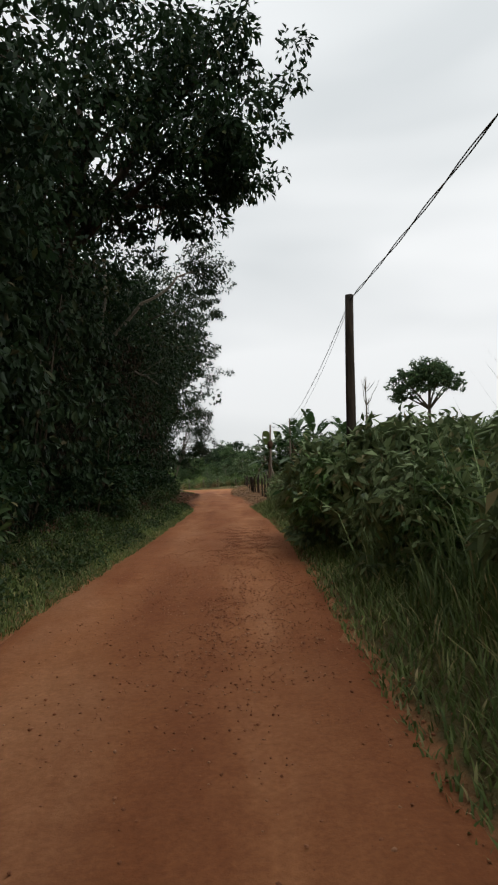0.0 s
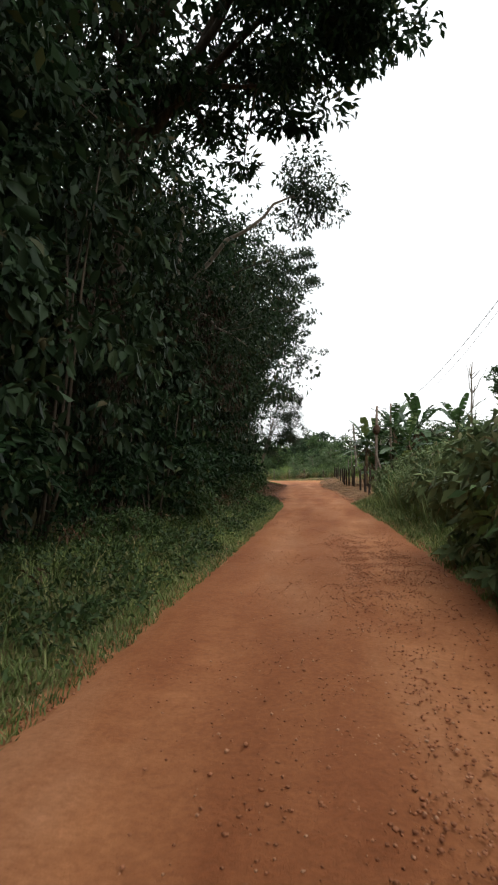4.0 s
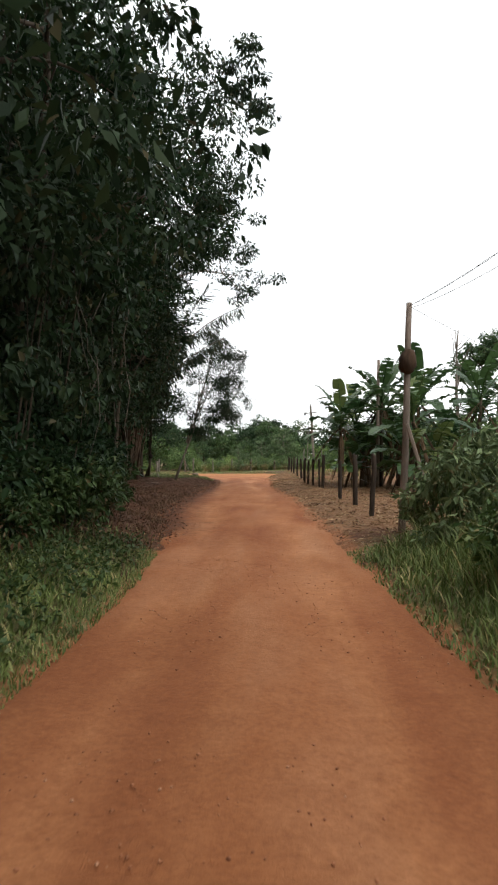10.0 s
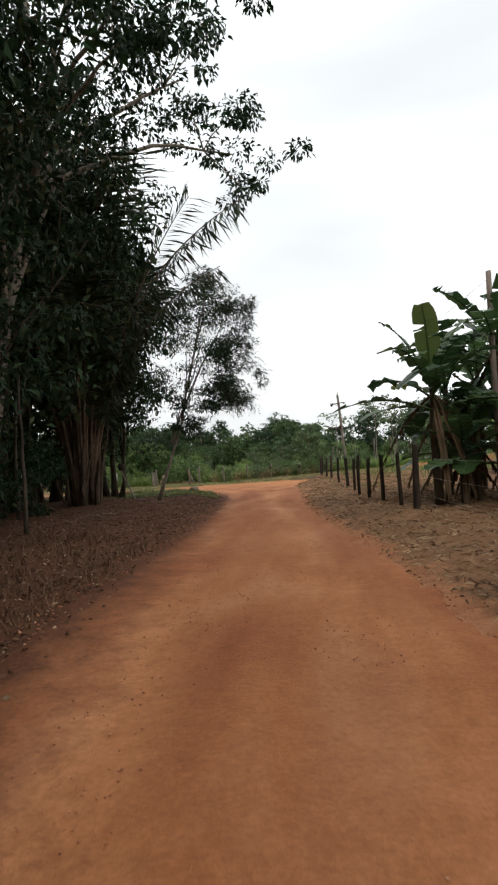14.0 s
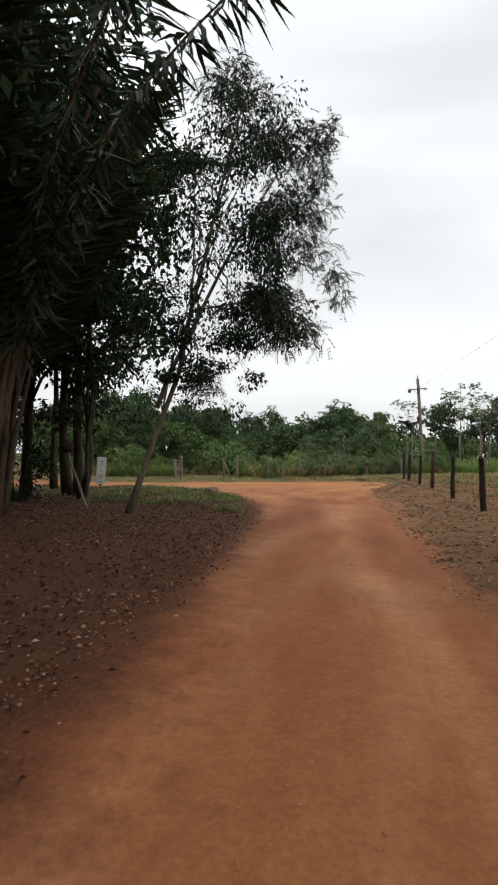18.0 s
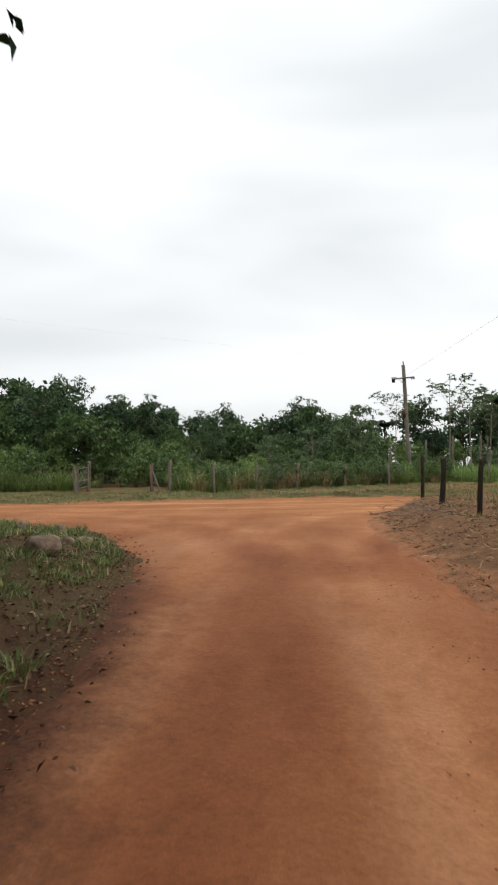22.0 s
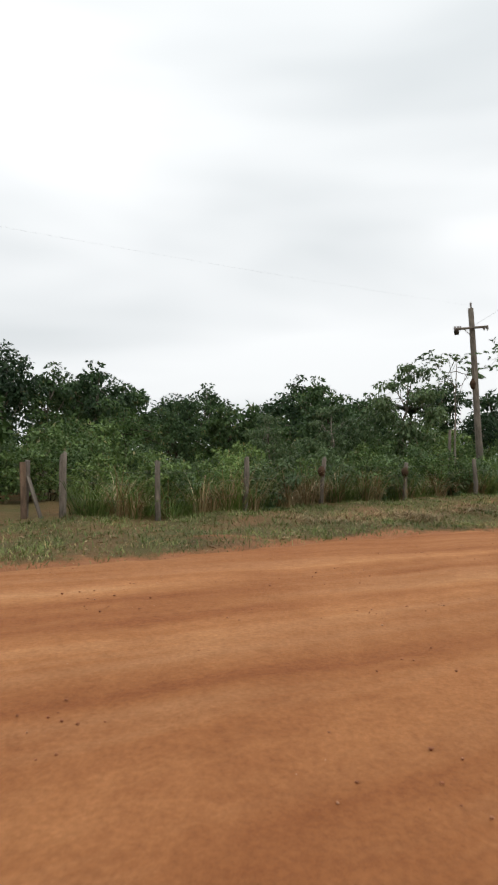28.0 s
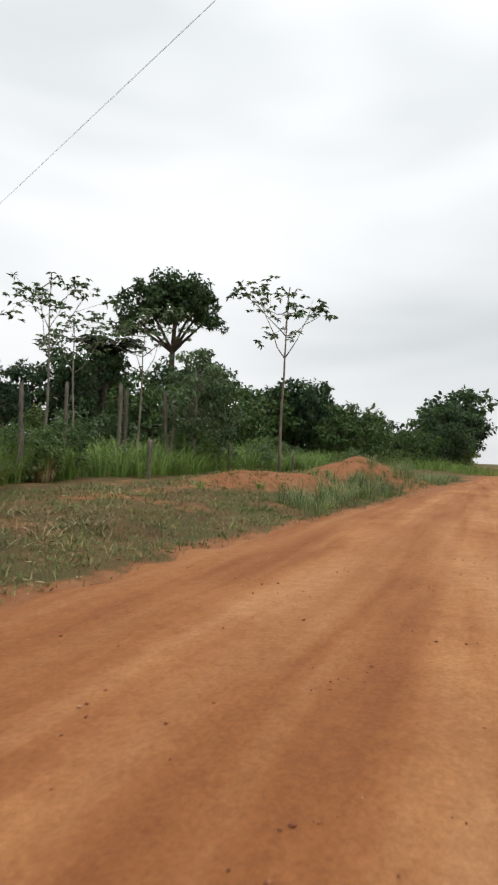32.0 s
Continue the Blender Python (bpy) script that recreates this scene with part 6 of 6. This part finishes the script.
for x, y, s in ((-12.0, 80.2, 0.6), (-13.0, 79.0, 0.5), (-10.7, 79.8, 0.5), (-11.3, 82.0, 0.7), (-12.6, 82.4, 0.7), (-9.9, 78.2, 0.4)):
    again(bushy[0], x, y, 70 * x, s)
for k in range(30):
    x = rng.uniform(-24, 3)
    y = float(np.interp(x, fx, fy)) + rng.uniform(2.5, 13)
    again(bushy[int(rng.integers(2))], x, y, rng.uniform(0, 360), rng.uniform(0.36, 0.62))
for x, y, s in ((4.2, 87.6, 0.45), (3.4, 87.0, 0.4), (10.9, 91.9, 0.55), (12.0, 92.3, 0.6), (12.9, 93.0, 0.5), (15.6, 93.6, 0.45), (17.5, 96.2, 0.5), (19.5, 97.5, 0.55), (22.5, 99, 0.5), (8.5, 58.5, 1.3), (11, 63, 1.2), (14, 69, 1.1), (9.5, 53.5, 1.1), (13, 57.5, 1.2)):
    again(bushy[int(rng.integers(2))], x, y, rng.uniform(0, 360), s)
for k in range(20):
    x = rng.uniform(4, 70)
    again(bushy[int(rng.integers(2))], x, float(np.interp(x, fx, fy)) + 0.5 * max(0, x - 30) + rng.uniform(12, 26), rng.uniform(0, 360), rng.uniform(0.5, 0.9))
for k in range(12):
    again(bushy[int(rng.integers(2))], -9 + 2.0 * k, rng.uniform(98, 110), rng.uniform(0, 360), rng.uniform(0.75, 1.05))
for k in range(28):
    x = rng.uniform(-9.2, 3.0)
    again(bushy[int(rng.integers(2))], x, float(np.interp(x, fx, fy)) + rng.uniform(0.5, 2.6), rng.uniform(0, 360), rng.uniform(0.28, 0.46))
for x, y, s in ((40, 107, 0.6), (43, 107.6, 0.5), (46, 109.2, 0.55), (49, 110.5, 0.6), (53, 112.5, 0.6), (57, 114.5, 0.65), (62, 117, 0.7), (66, 115.5, 0.85), (71, 118, 0.9), (77, 121.5, 1.0), (20.2, 92.6, 0.34), (22.0, 93.4, 0.4)):
    again(bushy[0], x, y, 50 * x, s)
# a small tree with large floppy leaves behind the fence, pale undersides showing
soft_tree = tree("soft_leaved_tree", 5.4, (0.2, 0.1), ((0.1, 0, 3.3), (1.9, 1.7, 1.9)), 70, 64, (0.18, 0.085), M_YOUNG, M_PALE_BARK, "small tree with large drooping pale-backed leaves", 0.08, 0.3, clump=(0.3, 0.5), droop=0.9)
put(soft_tree, -1.2, 86.4, 0, 0.86)
again(soft_tree, -3.6, 89.5, 130, 0.65)
again(soft_tree, -6.2, 86.0, 250, 0.55)
again(soft_tree, 10.9, 91.6, 60, 0.9)
again(soft_tree, 12.2, 93.0, 200, 0.75)

far_kinds = [
    tree("far_tree", 10.0, (0.3, 0), ((0, 0, 6.2), (3.4, 3.4, 3.6)), 84, 34, (0.46, 0.25), M_FAR, M_BARK, "broad dark green tree of the far wood", 0.2, 0.35, group=FARG, clump=(0.5, 0.95), limbs=7),
    tree("far_tree", 12.0, (0, 0.3), ((0, 0, 8.6), (3.0, 3.0, 3.0)), 74, 34, (0.43, 0.23), M_FAR, M_PALE_BARK, "tall round-crowned tree of the far wood", 0.2, 0.5, group=FARG, clump=(0.5, 0.9), limbs=7),
    tree("far_tree", 8.0, (0.2, 0.1), ((0, 0, 3.9), (3.7, 3.7, 3.9)), 90, 34, (0.45, 0.24), M_SHRUB, M_BARK, "low spreading green tree behind the field", 0.18, 0.3, group=FARG, clump=(0.5, 0.95), limbs=7),
]
fine_kinds = [
    tree("far_tree", 10.0, (0.3, 0), ((0, 0, 6.0), (3.4, 3.4, 4.0)), 96, 64, (0.30, 0.16), M_FAR, M_BARK, "broad dark green tree of the far wood", 0.2, 0.3, group=FARG, clump=(0.45, 0.95), limbs=7),
    tree("far_tree", 8.0, (0.2, 0.1), ((0, 0, 3.9), (3.7, 3.7, 3.9)), 96, 64, (0.30, 0.15), M_SHRUB, M_BARK, "low spreading green tree behind the field", 0.18, 0.3, group=FARG, clump=(0.45, 0.95), limbs=7),
]
put(fine_kinds[0], -17.2, 79.0, 0, 0.5)
put(fine_kinds[1], -14.9, 77.8, 0, 0.42)
distant_kinds = [
    tree("distant_tree", 10.0, (0.3, 0), ((0, 0, 6.2), (3.4, 3.4, 3.6)), 54, 12, (0.72, 0.4), M_FAR, M_BARK, "dark green tree deep in the wood", 0.2, 0.35, group=FARG, clump=(0.6, 1.1), limbs=3),
    tree("distant_tree", 12.0, (0, 0.3), ((0, 0, 8.6), (3.0, 3.0, 3.0)), 50, 12, (0.68, 0.37), M_FAR, M_PALE_BARK, "round-crowned tree deep in the wood", 0.2, 0.5, group=FARG, clump=(0.55, 1.0), limbs=3),
    tree("distant_tree", 8.0, (0.2, 0.1), ((0, 0, 3.9), (3.7, 3.7, 3.9)), 60, 16, (0.6, 0.32), M_FAR, M_BARK, "low dense tree closing the view behind the field", 0.18, 0.3, group=FARG, clump=(0.6, 1.1), limbs=3),
]
put(distant_kinds[0], -24, 12, 0, 1.2)
put(distant_kinds[1], -28, 30, 0, 1.2)
put(distant_kinds[2], -47, 128, 0, 0.8)
put(far_kinds[0], -18.5, 82.5, 0, 0.55)
put(far_kinds[1], -15.8, 84.5, 0, 0.44)
put(far_kinds[2], -15.0, 79.0, 0, 0.5)
spots = [(1, -25.2, 115, 0.74), (0, -21, 116, 0.86), (1, -13.7, 115, 0.68), (1, -5, 116, 0.74), (0, -23, 80, 0.6), (2, -24.5, 86, 0.65), (0, -27, 92, 0.75), (2, -30, 78, 0.75), (1, -33, 86, 0.75), (2, -19, 77.5, 0.5), (0, -37, 72, 0.8), (2, -30, 68, 0.6), (0, -27, 62, 0.7), (2, -36, 60, 0.8), (2, -21, 74, 0.5), (2, -12.5, 88, 0.46), (0, -11, 92, 0.43), (2, -13.5, 83.5, 0.36),
         (2, 15.5, 104, 0.72), (1, 13.5, 108, 0.7), (1, 26, 114.2, 0.8), (2, 24, 107, 0.66), (2, 28, 110, 0.92), (0, 31, 108, 0.82), (2, 34.5, 112, 1.02), (2, 39, 114, 0.86), (0, 43, 116, 0.75), (2, 48, 119, 0.7), (0, 18.5, 121, 1.08), (0, 14, 122, 0.9), (1, 9, 126, 0.85), (0, 24, 130, 1.0), (1, 30, 128, 0.95),
         (2, 52, 112, 0.6), (0, 56, 110, 0.6), (2, 61, 113, 0.62), (2, 47, 110, 0.5), (2, 50, 114, 0.55), (2, 58, 105.5, 0.6), (0, 68, 116, 0.8), (2, 76, 118, 0.8), (0, 86, 120, 0.9), (0, -25.1, 98.8, 0.84), (1, -24.4, 113, 0.66), (0, -18.3, 105.8, 0.7), (1, -16.4, 116.1, 0.62), (0, -10.1, 104.9, 0.6), (0, -6.7, 113.4, 0.72), (1, -3.6, 109.8, 0.66), (0, -0.2, 120.3, 0.78), (2, -21, 103, 0.6), (2, -13, 110, 0.62), (2, -8, 108, 0.6), (2, -2, 114, 0.65), (2, 36, 106.5, 0.76), (2, 41, 109.5, 0.65), (0, 45.5, 113, 0.62), (2, 33, 105, 0.6), (0, 66, 118, 0.95), (2, 70, 121.5, 1.2), (0, 76, 125, 1.15), (2, 82, 127.5, 1.25), (0, 88, 131, 1.2), (2, 95, 135, 1.3), (0, 104, 140, 1.3), (2, 113, 144, 1.3), (0, 99, 142, 1.3)]
for k in range(34):
    x = rng.uniform(-45, 22)
    spots.append((int(rng.integers(3)), x, 104 + rng.uniform(0, 26) + 0.25 * x, rng.uniform(0.36, 0.55)))
for k in range(44):
    a = rng.uniform(-45, 80)
    r = rng.uniform(125, 215)
    spots.append((int(rng.integers(3)), r * math.sin(radians(a)), 40 + r * math.cos(radians(a)), rng.uniform(0.95, 1.4)))
for k in range(26):
    spots.append((3, -42 + 4.6 * k + rng.uniform(-1, 1), 128 + rng.uniform(-6, 6) + 0.25 * k, rng.uniform(0.62, 0.85)))
for k in range(16):
    spots.append((int(rng.integers(3)), rng.uniform(16, 70), rng.uniform(20, 75), rng.uniform(0.6, 1.1)))
for k in range(46):
    spots.append((int(rng.integers(3)), rng.uniform(-34, -15), rng.uniform(-14, 48), rng.uniform(1.0, 1.35)))
spots = [s for s in spots if road_distance(np.array([s[1]]), np.array([s[2]]))[0] > 3 and not (s[2] - s[1] * 0.55 < 78 and s[1] < 15 and s[2] > 50 and s[1] > -14)]
for k, x, y, s in spots:
    deep = (x < -14 and y < 50) or math.hypot(x, y - 70) > 88
    close = -30 < x < 2 and 74 < y < 99
    again(distant_kinds[2] if k == 3 else distant_kinds[k % 2] if deep else fine_kinds[k // 2] if close and k != 1 else far_kinds[k], x, y, rng.uniform(0, 360), s, 0.1)
for k, x, y, s in [(0, -24, 91, 0.8), (1, -19.2, 95.5, 0.56), (1, -15.9, 94.6, 0.55), (0, -3.5, 96.5, 0.5)]:
    again(far_kinds[k], x, y, 40 * x, s, 0.1)
emergent = tree("emergent_tree", 33, (0.5, 0), ((0, 0, 27.6), (5.3, 5.3, 4.6)), 150, 38, (0.7, 0.38), M_FAR, M_BARK, "huge emergent tree with a flat-topped dark crown on a bare trunk", 0.75, 0.62, clump=(0.8, 1.5), limbs=5, extra=[((7.0, 1.0, 26.6), 26, (1.5, 1.6, 1.2)), ((-7.0, -1.5, 26.0), 28, (1.6, 1.6, 1.3)), ((1.5, -6.5, 26.6), 18, (1.6, 1.5, 1.0)), ((-7.4, 3.0, 22.4), 16, (1.4, 1.5, 0.9)), ((4.6, -4.0, 23.4), 9, (1.3, 1.3, 0.7)), ((-5.0, 3.4, 23.0), 9, (1.3, 1.3, 0.7))])
put(emergent, 51.0, 165, 0, 1.045)
b = Builder()
stem = wander((0, 0, -0.2), (0.4, 0, 17), 8, 0.12)
b.tube(stem, np.linspace(0.3, 0.06, 8), 6)
dead = tagged(new("dead_tree"), "bare grey dead tree standing far off", "dead tree")
part("trunk", b.mesh("trunk", M_GREY_WOOD), dead)
for k in range(14):
    b = Builder()
    s0 = stem[rng.integers(3, 7)]
    b.tube(wander(s0, s0 + np.array([rng.uniform(-2.2, 2.2), rng.uniform(-2, 2), rng.uniform(1, 4.5)]), 5, 0.12), np.linspace(0.08, 0.02, 5), 4)
    part("limb", b.mesh("limb", M_GREY_WOOD), dead)
put(dead, 15.2, 76.0, 0, 0.8)
# a short palm in the wood behind the field
b = Builder()
b.tube(wander((0, 0, -0.1), (0.2, 0, 6.2), 6, 0.05), np.linspace(0.17, 0.12, 6), 7)
wood_palm = tagged(new("wood_palm"), "palm with a ragged feather crown at the wood's edge", "palm")
part("trunk", b.mesh("trunk", M_BARK), wood_palm)
for k in range(11):
    a = k * 0.61
    b, l = Builder(), ([], [])
    frond(b, l, np.array([0.2, 0, 6.1]), (math.cos(a), math.sin(a)), 2.6, rng.uniform(0.5, 0.9))
    fr = part("frond", b.mesh("frond", M_PALM), wood_palm)
    part("blade", leaves("blade", np.concatenate(l[0]), np.concatenate(l[1]), 0.6, 0.07, M_PALM, 0.1), fr)
put(wood_palm, 13.6, 107)
again(wood_palm, 3.5, 112, 40, 0.72)


# ---- brushwood and lumps ----
def brushwood(sticks, spread, label):
    """A heap of cut, dry twigs lying every way."""
    root = tagged(new("brushwood"), label, "brushwood")
    for k in range(sticks):
        a = rng.uniform(0, 2 * math.pi)
        m = np.array([rng.normal(0, spread), rng.normal(0, spread * 0.6), rng.uniform(0.02, 0.16)])
        h = np.array([math.cos(a), math.sin(a), rng.uniform(-0.06, 0.2)]) * rng.uniform(0.10, 0.30)
        b = Builder()
        b.tube(wander(m - h, m + h, 5, 0.03), np.linspace(0.007, 0.003, 5) * rng.uniform(0.6, 1.4), 4)
        part("twig", b.mesh("twig", M_POLE_PALE), root)
    return root


put(brushwood(44, 0.55, "heap of dry cut twigs on the verge"), -1.15, 62.9)
put(brushwood(16, 0.4, "few dry sticks lying on the verge"), -0.9, 64.4, 40)
put(brushwood(20, 0.6, "dry sticks among dead leaves under the trees"), -6.6, 44.5, 70)
